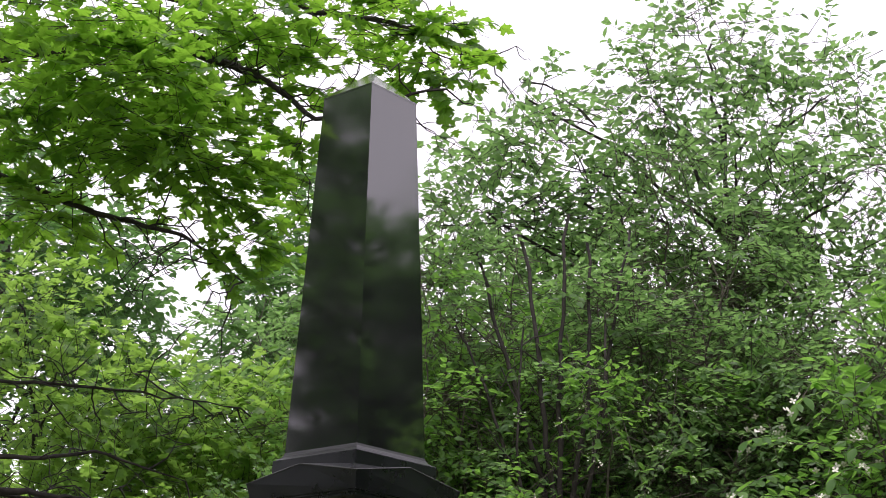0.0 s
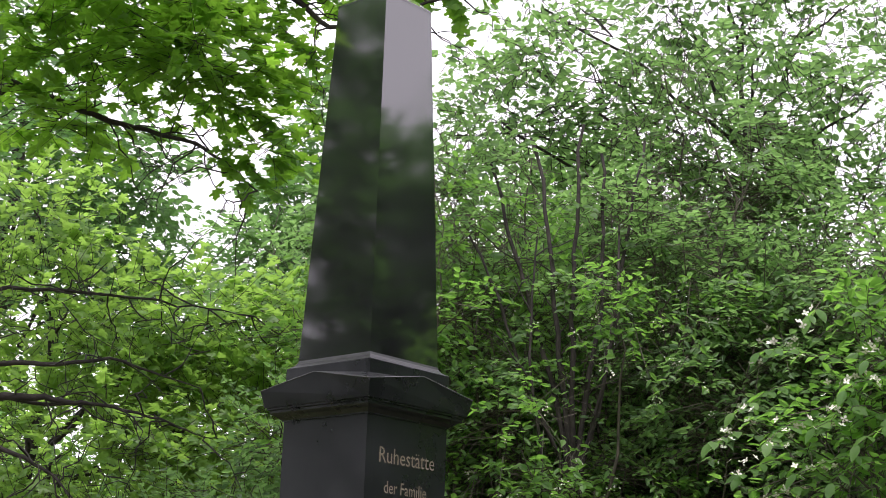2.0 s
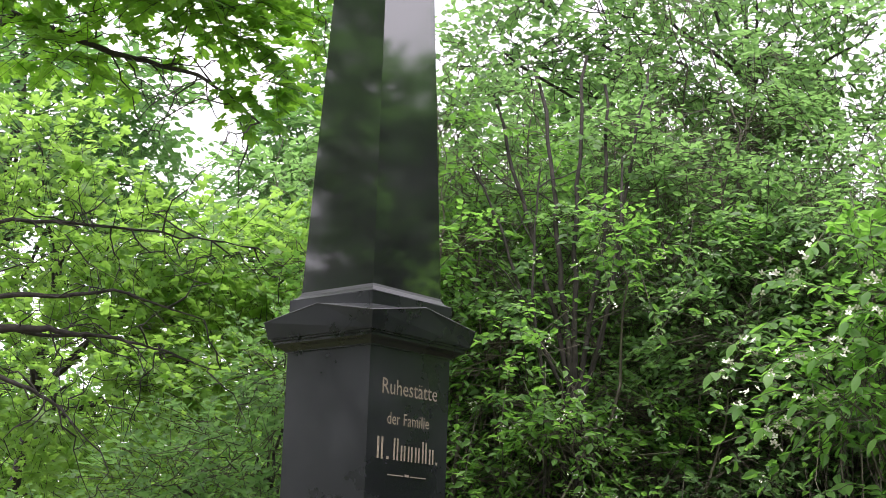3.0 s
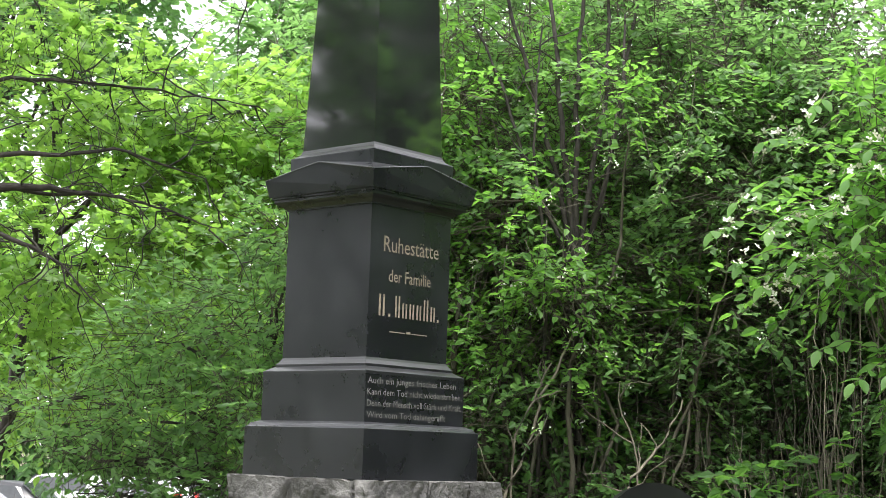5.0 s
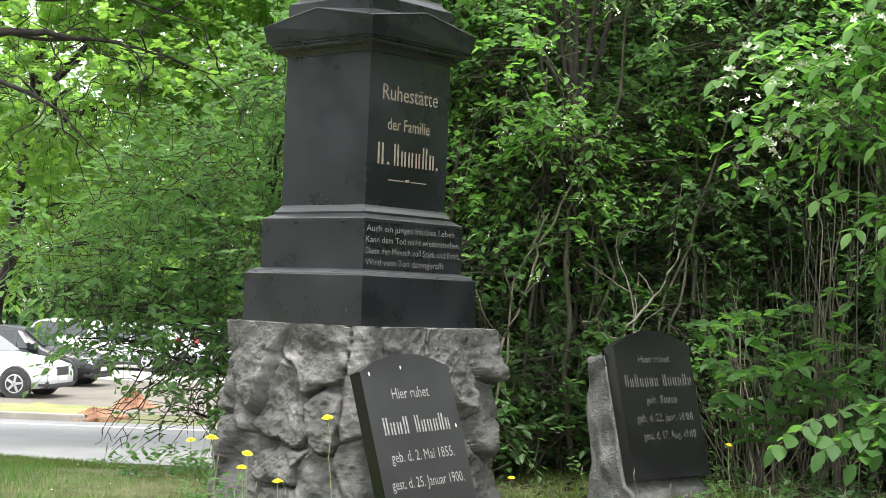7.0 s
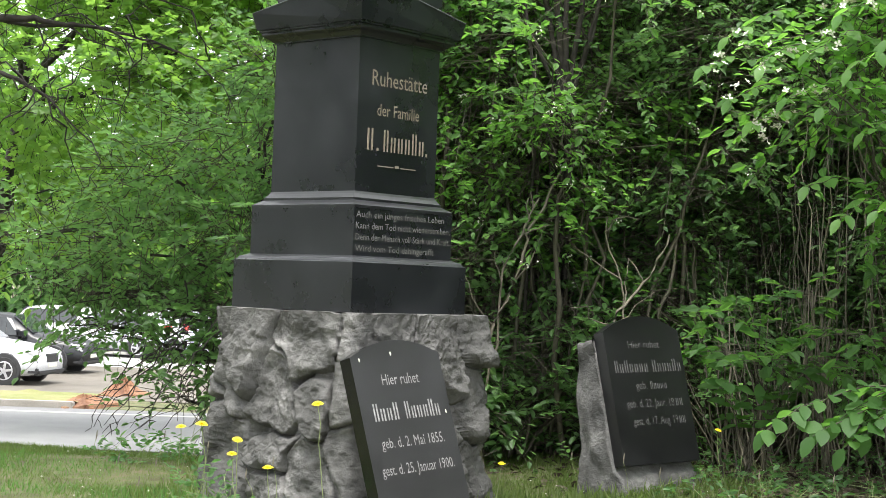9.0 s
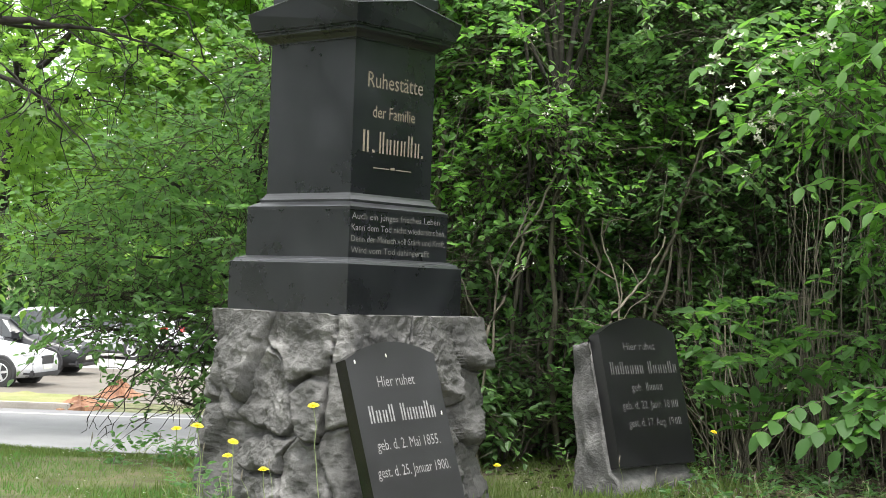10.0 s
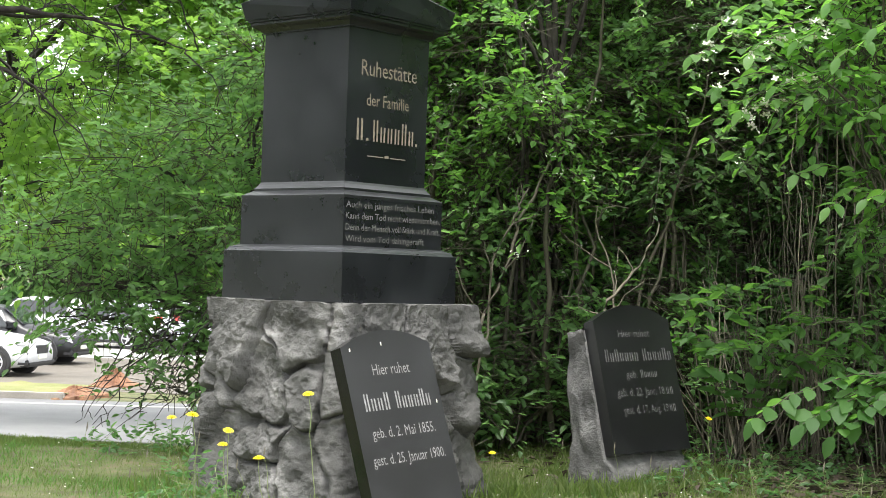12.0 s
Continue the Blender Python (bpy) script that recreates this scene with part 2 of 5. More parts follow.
def spray_set(rng, base, direction, length, per, size, tilt=0.45, droop=0.15, spread=0.9):
    """Leafy twigs: leaves alternate along each twig and lie roughly level. Returns leaf arrays and twig lines."""
    n = len(base)
    u = (np.arange(per) + 0.6) / per
    length = np.broadcast_to(length, (n,))
    d = unit(direction)
    along = base[:, None] + d[:, None] * (length[:, None] * u[None])[..., None]
    along[..., 2] -= droop * length[:, None] * u[None] ** 2
    sidew = unit(np.cross(d, np.array([0, 0, 1.0])) + 1e-6)
    sign = np.where((np.arange(per) + rng.integers(0, 2, (n, 1))) % 2 == 0, 1.0, -1.0)
    ax = d[:, None] * 0.7 + sidew[:, None] * (sign * spread)[..., None] + rng.normal(0, 0.28, (n, per, 3))
    ax[..., 2] -= 0.25
    nor = np.array([0, 0, 1.0]) + rng.normal(0, tilt, (n, per, 3))
    sz = size * rng.uniform(0.6, 1.2, (n, per))
    tips = along[:, -1]
    return along.reshape(-1, 3), ax.reshape(-1, 3), nor.reshape(-1, 3), sz.reshape(-1), tips


def twig_mesh(base, tips, r0, r1):
    """Three-sided twigs from base to tip."""
    d = unit(tips - base)
    a = unit(np.cross(d, np.array([0.31, 0.17, 0.93])))
    b = np.cross(d, a)
    ring = np.stack([a, -0.5 * a + 0.87 * b, -0.5 * a - 0.87 * b], 1)
    v = np.concatenate([base[:, None] + ring * r0, tips[:, None] + ring * r1], 1).reshape(-1, 3)
    k = np.arange(len(base))[:, None] * 6
    q = np.array([(0, 1, 4, 3), (1, 2, 5, 4), (2, 0, 3, 5)])
    return v, (q[None] + k[:, :, None]).reshape(-1, 4)


def in_lobe(rng, n, centre, radii, hollow=0.35):
    d = unit(rng.normal(0, 1, (n, 3)))
    r = rng.uniform(hollow ** 3, 1, n) ** (1 / 3)
    return np.array(centre) + d * r[:, None] * np.array(radii), d


def foliage(owner, seed, lobes, template, mat, size, per=7, length=0.32, tilt=0.45, droop=0.15, outward=0.8, hollow=0.35, twig=0.003, twig_mat=None, label="", density=1.0, clump=0.0, level=1.0):
    """Crown of leafy twigs that fill lobes (centre, radii, twigs); clump gathers them into sprays of that radius."""
    rng = np.random.default_rng(seed)
    bases, dirs = [], []
    for centre, radii, count in lobes:
        b, d = in_lobe(rng, int(count * density), centre, radii, hollow)
        if clump:
            m = max(2, len(b) // 7)
            pick = rng.integers(0, m, len(b))
            b, d = b[pick] + rng.normal(0, clump, b.shape) * np.array([1, 1, 0.4 * level]), d[pick]
        bases.append(b)
        dirs.append((d * outward + rng.normal(0, 0.5, b.shape)) * np.array([1, 1, level]) + np.array([0, 0, 0.15 * level]))
    base, direction = np.concatenate(bases), np.concatenate(dirs)
    ln = length * rng.uniform(0.6, 1.3, len(base))
    pos, ax, nor, sz, tips = spray_set(rng, base, direction, ln, per, size, tilt, droop)
    v, f = leaves(template, pos, ax, nor, sz)
    ob = mesh_object("crown", v, f, mat, owner, label)
    ob["kind"] = "stuff"
    v, f = twig_mesh(base - unit(direction) * 0.12, tips, twig, twig * 0.4)
    tw = mesh_object("fine_twigwork", v, f, twig_mat or BARK, owner)
    tw["kind"] = "stuff"
    return ob


def limb(owner, name, pts, r0, r1, mat=None, sides=7):
    v, f = tube(pts, np.linspace(r0, r1, len(pts)), sides)
    return mesh_object(name, v, f, mat or BARK, owner, "", True)


def smoothstep(a, b, x):
    u = np.clip((x - a) / (b - a), 0, 1)
    return u * u * (3 - 2 * u)


def ground_z(x, y):
    """Height of the ground: a bank round the graves that falls to the camera and, on the far side, to the road."""
    x, y = np.asarray(x, float), np.asarray(y, float)
    z = -0.62 * (1 - smoothstep(0.5, 5.2, y))
    open_side = 1 - smoothstep(-0.5, 0.8, x) * (1 - smoothstep(14, 24, y))
    z = z - 1.70 * smoothstep(7.3, 19.5, y) * open_side
    z = z + 0.03 * smoothstep(0.4, 1.4, x) * (1 - smoothstep(9, 14, y))
    return z + 0.018 * np.sin(1.9 * x + 0.7 * y) + 0.012 * np.sin(3.1 * y - 1.3 * x)


# ---- ground, road, verge ----
def sheet(name, xs, ys, height, mat, label, category):
    gx, gy = np.meshgrid(xs, ys)
    v = np.stack([gx, gy, height(gx, gy)], -1).reshape(-1, 3)
    nx = len(xs)
    k = (np.arange(len(ys) - 1)[:, None] * nx + np.arange(nx - 1)[None]).reshape(-1)
    f = np.stack([k, k + 1, k + nx + 1, k + nx], -1)
    return tagged(mesh_object(name, v, f, mat, None, label, True), "", category, "", "structure")


near = np.linspace(-6, 6, 121)
xs = np.concatenate([[-900, -300, -100, -40, -20, -12], near, [12, 20, 40, 100, 300, 900]])
ys = np.concatenate([[-900, -300, -100, -40, -15, -6], np.linspace(-2, 14, 161), [17, 20, 22, 24, 30, 40, 60, 120, 300, 900]])
sheet("ground", xs, ys, ground_z, LAWN, "mossy patchy lawn on a low bank among shrubs", "lawn")


def slab(name, x0, x1, y0, y1, z0, z1, mat, label, category, bevel=0.02):
    bm = bmesh.new()
    bmesh.ops.create_cube(bm, size=1)
    for v in bm.verts:
        v.co = ((x0 + x1) / 2 + v.co.x * (x1 - x0), (y0 + y1) / 2 + v.co.y * (y1 - y0), (z0 + z1) / 2 + v.co.z * (z1 - z0))
    if bevel:
        bmesh.ops.bevel(bm, geom=bm.edges[:], offset=bevel, segments=2, affect="EDGES")
    return tagged(part(name, bm, mat), label, category, "", "structure")


slab("road", -60, 40, 23.5, 30.6, -1.76, -1.655, ROAD, "pale sunlit grey asphalt road", "road", 0)
slab("trim_road_line", -60, 40, 29.6, 29.75, -1.66, -1.65, PETAL_WHITE, "white painted edge line on the road", "road line", 0)
slab("kerb", -60, -6.9, 30.6, 30.85, -1.76, -1.53, KERB, "worn concrete kerb stones beside the road", "kerb")
slab("pavement", -60, 40, 33.6, 75, -1.90, -1.70, PAVING, "pale dusty car park surface", "car park", 0)
# added thin slab: paints the brightly lit far end of the car park
slab("pavement_lit", -40, 20, 46, 74, -1.71, -1.696, PAVING_LIT, "far part of the car park, coloured paler as if lit", "yard", 0)
rng = np.random.default_rng(5)
gx, gy = np.meshgrid(np.linspace(-60, -6.9, 200), np.linspace(30.85, 33.7, 20))
vz = -1.58 + 0.03 * np.sin(gx * 2.1) * np.sin(gy * 3) + rng.normal(0, 0.012, gx.shape)
k = (np.arange(19)[:, None] * 200 + np.arange(199)[None]).reshape(-1)
VERGE = surface("dry verge grass", [(0.3, (0.13, 0.15, 0.04)), (0.55, (0.19, 0.19, 0.075)), (0.75, (0.22, 0.19, 0.10))], 1.4, (0.85, 1.0), 30.0, 0.8, 0.02)
tagged(mesh_object("verge", np.stack([gx, gy, vz], -1).reshape(-1, 3), np.stack([k, k + 1, k + 201, k + 200], -1), VERGE, None, "dry yellowish grass verge beside the kerb", True), "", "verge", "", "structure")


def clay_mound(x, y, z, rx, ry, h, seed):
    """Low spread of clods with a ragged outline, its skirt sunk into the ground."""
    r = np.random.default_rng(seed)
    na, nr = 48, 16
    ang, rad = np.meshgrid(np.linspace(0, 2 * np.pi, na, endpoint=False), np.linspace(0.02, 1, nr))
    edge = 1 + 0.18 * np.sin(3 * ang + seed) + 0.12 * np.sin(7 * ang) + 0.07 * np.sin(13 * ang)
    hh = h * (1 - rad) ** 0.9 * (1 + 0.3 * np.sin(5 * ang + 6 * rad)) + np.abs(r.normal(0, 0.03, ang.shape)) * (1 - rad) - 0.12 * (rad > 0.97)
    v = np.stack([x + rx * rad * edge * np.cos(ang), y + ry * rad * edge * np.sin(ang), z + hh], -1).reshape(-1, 3)
    k, j = np.arange(nr - 1)[:, None] * na, np.arange(na)[None]
    f = np.stack([k + j, k + (j + 1) % na, k + na + (j + 1) % na, k + na + j], -1).reshape(-1, 4)
    ob = mesh_object("clay_mound", v, f, CLAY, None, "", False)
    return tagged(ob, "low mound of orange clay rubble beside the road", "rubble mound", "clay mounds by the road")


clay_mound(-6.95, 31.9, -1.64, 0.55, 1.2, 0.12, 1)
clay_mound(-6.85, 35.4, -1.70, 0.5, 0.9, 0.30, 2)


# ---- monument ----
MON = pose(-0.347, 6.6, 0, 0, 0, -41.1)
monument = thing("obelisk", MON, "tall tapered polished black granite obelisk with engraved base on rough rockwork", "monument")


def square_stack(levels, bevel=0.004, close=True):
    """A solid of square rings: (height, half width), from below upwards."""
    bm = bmesh.new()
    rings = []
    for z, s in levels:
        rings.append([bm.verts.new((a * s, b * s, z)) for a, b in ((-1, -1), (1, -1), (1, 1), (-1, 1))])
    for r0, r1 in zip(rings, rings[1:]):
        for k in range(4):
            bm.faces.new((r0[k], r0[(k + 1) % 4], r1[(k + 1) % 4], r1[k]))
    bm.faces.new(rings[0][::-1])
    bm.faces.new(rings[-1])
    if bevel:
        bmesh.ops.bevel(bm, geom=[e for e in bm.edges if e.calc_face_angle(0) > 0.5], offset=bevel, segments=2, affect="EDGES")
    return bm


part("plinth", square_stack([(0.816, 0.3445), (1.012, 0.3440), (1.020, 0.333)], 0.003), GRANITE_DIE, monument)
part("plinth_edge", square_stack([(1.020, 0.334), (1.028, 0.328), (1.040, 0.301)], 0.0015), GRANITE_FOOT, monument, "worn granite chamfer")
poem = part("verse_block", square_stack([(1.040, 0.297), (1.230, 0.297)], 0.003), GRANITE_DIE, monument)
part("moulding", square_stack([(1.230, 0.298), (1.241, 0.298), (1.250, 0.285), (1.258, 0.272), (1.263, 0.262), (1.272, 0.262), (1.279, 0.256), (1.290, 0.248), (1.300, 0.243)], 0.0015), GRANITE_FOOT, monument, "worn stepped granite moulding")
die = part("die", square_stack([(1.300, 0.2425), (1.920, 0.2430)], 0.004), GRANITE_DIE, monument)
part("cornice", square_stack([(1.920, 0.250), (1.925, 0.250), (1.930, 0.256), (1.940, 0.268), (1.948, 0.282), (1.953, 0.288), (1.964, 0.288), (1.966, 0.296), (1.975, 0.296)], 0.0015), GRANITE_DIE, monument)


def worn_ring(z, s, radius):
    """Pale worn arris round the stone, a little uneven along its run."""
    r = np.random.default_rng(int(z * 1000))
    for k in range(4):
        (a, b), (c, d) = ((-1, -1), (1, -1), (1, 1), (-1, 1))[k], ((1, -1), (1, 1), (-1, 1), (-1, -1))[k]
        u = np.linspace(0, 1, 15)[:, None]
        line = np.array((a * s, b * s, z)) * (1 - u) + np.array((c * s, d * s, z)) * u
        v, f = tube(line, radius * r.uniform(0.25, 1.25, 15), 5)
        mesh_object("worn_edge", v, f, GRANITE_EDGE, monument, "pale worn edge")


for z, s, radius in ((1.014, 0.3425, 0.0022), (1.029, 0.326, 0.0026), (1.243, 0.2955, 0.0030), (1.273, 0.261, 0.0026), (2.145, 0.2435, 0.0022)):
    worn_ring(z, s, radius)


def cap_mesh(s, s0, z0, zc, za, inner, zi):
    """Cap slab whose four sides rise to shallow gables."""
    bm = bmesh.new()
    ring = ((-1, -1), (0, -1), (1, -1), (1, 0), (1, 1), (0, 1), (-1, 1), (-1, 0))
    low = [bm.verts.new((a * s0, b * s0, z0)) for a, b in ring if a and b]
    top = [bm.verts.new((a * s, b * s, zc if a and b else za)) for a, b in ring]
    mid = [bm.verts.new((a * inner, b * inner, zi if a and b else za)) for a, b in ring]
    for k in range(4):
        bm.faces.new((low[k], low[(k + 1) % 4], top[(2 * k + 2) % 8], top[2 * k + 1], top[2 * k]))
    for k in range(8):
        bm.faces.new((top[k], top[(k + 1) % 8], mid[(k + 1) % 8], mid[k]))
    bm.faces.new(low[::-1])
    bm.faces.new(mid)
    bmesh.ops.bevel(bm, geom=[e for e in bm.edges if e.calc_face_angle(0) > 0.6], offset=0.006, segments=2, affect="EDGES")
    return bm


part("cap", cap_mesh(0.3186, 0.303, 1.975, 2.046, 2.101, 0.246, 2.087), GRANITE_DIE, monument)
ring = [(-1, -1), (0, -1), (1, -1), (1, 0), (1, 1), (0, 1), (-1, 1), (-1, 0)]
for (a, b), (c, d) in zip(ring, ring[1:] + ring[:1]):
    p = [(x * 0.3188, y * 0.3188, 2.045 if x and y else 2.100) for x, y in ((a, b), (c, d))]
    ve, fe = tube([p[0], ((p[0][0] + p[1][0]) / 2, (p[0][1] + p[1][1]) / 2, (p[0][2] + p[1][2]) / 2), p[1]], [0.0016, 0.0030, 0.0022], 5)
    mesh_object("worn_edge", ve, fe, GRANITE_EDGE, monument, "pale worn edge of the cap")
part("shaft_base", square_stack([(2.06, 0.2445), (2.142, 0.2445), (2.148, 0.240)], 0.003), GRANITE_DIE, monument)
part("shaft_foot", square_stack([(2.148, 0.238), (2.154, 0.229), (2.162, 0.219), (2.171, 0.213), (2.182, 0.2097)], 0.0015), GRANITE_FOOT, monument, "pale weathered foot of the shaft")
part("shaft", square_stack([(2.182, 0.2095), (3.811, 0.1485)], 0.004), GRANITE_SHAFT, monument)
part("capstone", square_stack([(3.811, 0.1495), (3.820, 0.1495), (3.955, 0.008)], 0.003), GRANITE_SHAFT, monument, "low pyramid top")


def line_of_text(body, width, cap, mat, parent, m, name="lettering", depth=0.0008):
    """Built-in letters, as wide and as high as given, with the line's middle foot at m."""
    cu = bpy.data.curves.new("text", "FONT")
    cu.body, cu.size, cu.extrude, cu.resolution_u = body, 1.0, 0.0, 2
    tmp = bpy.data.objects.new("text", cu)
    scene.collection.objects.link(tmp)
    bpy.context.view_layer.update()
    me = bpy.data.meshes.new_from_object(tmp.evaluated_get(bpy.context.evaluated_depsgraph_get()))
    bpy.data.objects.remove(tmp)
    co = np.empty(len(me.vertices) * 3, np.float32)
    me.vertices.foreach_get("co", co)
    co = co.reshape(-1, 3)
    x0, x1 = co[:, 0].min(), co[:, 0].max()
    co[:, 0] = ((co[:, 0] - x0) / (x1 - x0) - 0.5) * width
    co[:, 1] *= cap / 0.70
    co[:, 2] = depth
    me.vertices.foreach_set("co", co.reshape(-1))
    me.update()
    me.materials.clear()
    me.materials.append(mat)
    ob = new(name, me)
    ob.parent = parent
    ob.matrix_basis = m
    return ob


def bars(spans, cap, mat, parent, m, name="lettering_bar"):
    """Plain bars: (from, to) along the line."""
    for a, b in spans:
        bm = bmesh.new()
        bmesh.ops.create_cube(bm, size=1)
        for v in bm.verts:
            v.co = ((a + b) / 2 + v.co.x * (b - a), cap / 2 + v.co.y * cap, v.co.z * 0.0016)
        part(name, bm, mat, parent).matrix_basis = m


def letter_bars(a, b, letters, cap, mat, parent, m):
    """Bars in place of a name: two upright strokes for each letter, tall (T) or short (s)."""
    pitch = (b - a) / len(letters)
    for k, kind in enumerate(letters):
        for u in (0.14, 0.58):
            x = a + pitch * (k + u)
            bars([(x, x + pitch * 0.19)], cap if kind == "T" else cap * 0.70, mat, parent, m)


def on_face(half_width, y, z):
    """A place on the face that bears the writing, in the monument's own axes."""
    return Matrix(((0, 0, 1, half_width), (1, 0, 0, y), (0, 1, 0, z), (0, 0, 0, 1)))


line_of_text("Ruhestätte", 0.335, 0.064, GOLD, die, on_face(0.2432, 0.003, 1.734))
line_of_text("der Familie", 0.255, 0.050, GOLD, die, on_face(0.2432, -0.002, 1.613))
letter_bars(-0.188, -0.135, "T", 0.088, GOLD, die, on_face(0.2432, 0.000, 1.470))
letter_bars(-0.090, 0.170, "TsssTs", 0.088, GOLD, die, on_face(0.2432, 0.000, 1.470))
bars([(-0.125, -0.112), (0.175, 0.185)], 0.012, GOLD, die, on_face(0.2432, 0.000, 1.470))
for a, b, h in ((-0.115, -0.020, 0.004), (-0.012, 0.012, 0.010), (0.020, 0.115, 0.004)):
    bars([(a, b)], h, GOLD, die, on_face(0.2432, 0.0, 1.407), "ornament_rule")
for body, width, y, z in (("Auch ein junges frisches Leben", 0.530, -0.020, 1.193), ("Kann dem Tod nicht wiederstreben,", 0.570, 0.000, 1.148),
                          ("Denn der Mensch voll Stärk und Kraft,", 0.570, 0.000, 1.103), ("Wird vom Tod dahingerafft", 0.470, -0.050, 1.058)):
    line_of_text(body, width, 0.026, LETTER_VERSE, poem, on_face(0.2975, y, z))


# ---- rockwork pedestal ----
def rock_mesh(seed, half0, half1, height, n_ang, n_up, square=12.0):
    """Cast rockwork: craggy slabs between narrow joints, each one swelling downwards to an undercut edge."""
    r = np.random.default_rng(seed)
    th = np.linspace(0, 2 * np.pi, n_ang, endpoint=False)
    th = th - 0.20 * np.sin(4 * th)
    gt, gh = np.meshgrid(th, np.linspace(0, 1, n_up))
    c, s = np.cos(gt), np.sin(gt)
    rad = 1 / (np.abs(c) ** square + np.abs(s) ** square) ** (1 / square)
    hw = half0 + (half1 - half0) * gh
    base = np.stack([c * rad * hw, s * rad * hw, gh * height], -1).reshape(-1, 3)
    out = np.stack([c, s, np.zeros_like(c)], -1).reshape(-1, 3)
    around = np.array([(k + 0.5 * (j % 2)) / 11 * 2 * np.pi for j in range(4) for k in range(11)])
    up = np.array([(j + 0.5) / 4 for j in range(4) for k in range(11)])
    sa, sh = around + r.normal(0, 0.19, 44), up + r.normal(0, 0.10, 44)
    sr = 1 / (np.abs(np.cos(sa)) ** square + np.abs(np.sin(sa)) ** square) ** (1 / square)
    seeds = np.stack([np.cos(sa) * sr * half0, np.sin(sa) * sr * half0, sh * height], -1)
    warp = np.array([noise.noise_vector(Vector(p * 4.0)) * 0.085 + noise.noise_vector(Vector(p * 13.0)) * 0.02 for p in base])
    stretch = np.array((1, 1, 0.72))
    d = np.linalg.norm((base + warp)[:, None] * stretch - seeds[None] * stretch, axis=2)
    order = np.sort(d, axis=1)
    gap = order[:, 1] - order[:, 0]
    which = np.argmin(d, axis=1)
    proud = r.uniform(-0.25, 0.45, 44)[which]
    open_joint = r.uniform(0.35, 1.0, 44)[which]
    swell = r.uniform(0.10, 0.34, 44)[which]
    side = np.stack([-out[:, 1], out[:, 0], np.zeros(len(out))], -1)
    away = base - seeds[which]
    tilt = (away * side).sum(1) * r.normal(0, 0.10, 44)[which]
    joint = 1 - smoothstep(0.001, 0.015, gap)
    shoulder = 1 - smoothstep(0.0, 0.035, gap)
    q = base + warp * 0.25
    crag = np.array([noise.ridged_multi_fractal(Vector(p * 5.5), 0.9, 2.1, 6, 1.0, 2.0) for p in q])
    facet = np.array([abs(noise.noise(Vector(p * 7.5))) + 0.5 * abs(noise.noise(Vector(p * 16.0))) for p in q])
    rough = np.array([noise.fractal(Vector(p * 9.0), 0.75, 2.1, 6) for p in base])
    grit = np.array([noise.fractal(Vector(p * 34.0), 0.6, 2.2, 3) for p in base])
    pit = np.array([max(0.0, noise.noise(Vector(p * 17.0)) - 0.15) for p in base])
    disp = (0.030 * proud - swell * np.clip(away[:, 2], -0.14, 0.12) + tilt) * smoothstep(0.0, 0.035, gap) - 0.052 * joint * open_joint - 0.008 * shoulder
    disp = disp + 0.013 * (crag - 1.0) - 0.020 * (facet - 0.25) + 0.012 * rough - 0.018 * pit + 0.004 * grit
    rim_fade = smoothstep(0.86, 1.0, gh.reshape(-1))
    disp = disp * (1 - 0.55 * rim_fade)
    v = base + out * disp[:, None]
    v[:, 2] += 0.012 * rough * (gh.reshape(-1) * (1 - gh.reshape(-1)) * 3)
    rim = np.arange(n_ang) + (n_up - 1) * n_ang
    v[rim, 2] = height + np.clip(np.array([noise.noise(Vector(p * 14.0)) for p in base[rim]]) * 0.014, -0.02, 0.0)
    k, j = np.arange(n_up - 1)[:, None] * n_ang, np.arange(n_ang)[None]
    f = np.stack([k + j, k + (j + 1) % n_ang, k + n_ang + (j + 1) % n_ang, k + n_ang + j], -1).reshape(-1, 4)
    v = np.concatenate([v, [[0, 0, height - 0.002]]])
    cap = np.stack([rim, np.roll(rim, -1), np.full(n_ang, len(v) - 1)], -1)
    return v, f, cap, which


pedestal = thing("rock_pedestal", pose(0.02, 0, -0.03) @ MON, "rough grey rockwork pedestal of fissured boulders under the obelisk", "pedestal")
v, f, cap, which = rock_mesh(14, 0.452, 0.430, 0.846, 560, 230)
for cell in range(which.max() + 1):
    mine = f[which[f[:, 0]] == cell]
    if len(mine):
        used, back = np.unique(mine, return_inverse=True)
        mesh_object("boulder", v[used], back.reshape(-1, 4), ROCK, pedestal, "", True)
used, back = np.unique(cap, return_inverse=True)
mesh_object("bed_top", v[used], back.reshape(-1, 3), ROCK, pedestal)


# ---- leaning grave plates ----
def plate_pose(x, y, z, turn, lean, roll):
    """Upper left corner, turn of the facing, lean backwards, roll in its plane."""
    a, b, c = radians(turn), radians(lean), radians(roll)
    n = Vector((math.sin(a), -math.cos(a), 0))
    X, Z = Vector((math.cos(a), math.sin(a), 0)), Vector((0, 0, 1))
    U, N = Z * math.cos(b) - n * math.sin(b), n * math.cos(b) + Z * math.sin(b)
    X, U = X * math.cos(c) + U * math.sin(c), U * math.cos(c) - X * math.sin(c)
    return Matrix(((X.x, U.x, N.x, x), (X.y, U.y, N.y, y), (X.z, U.z, N.z, z), (0, 0, 0, 1)))


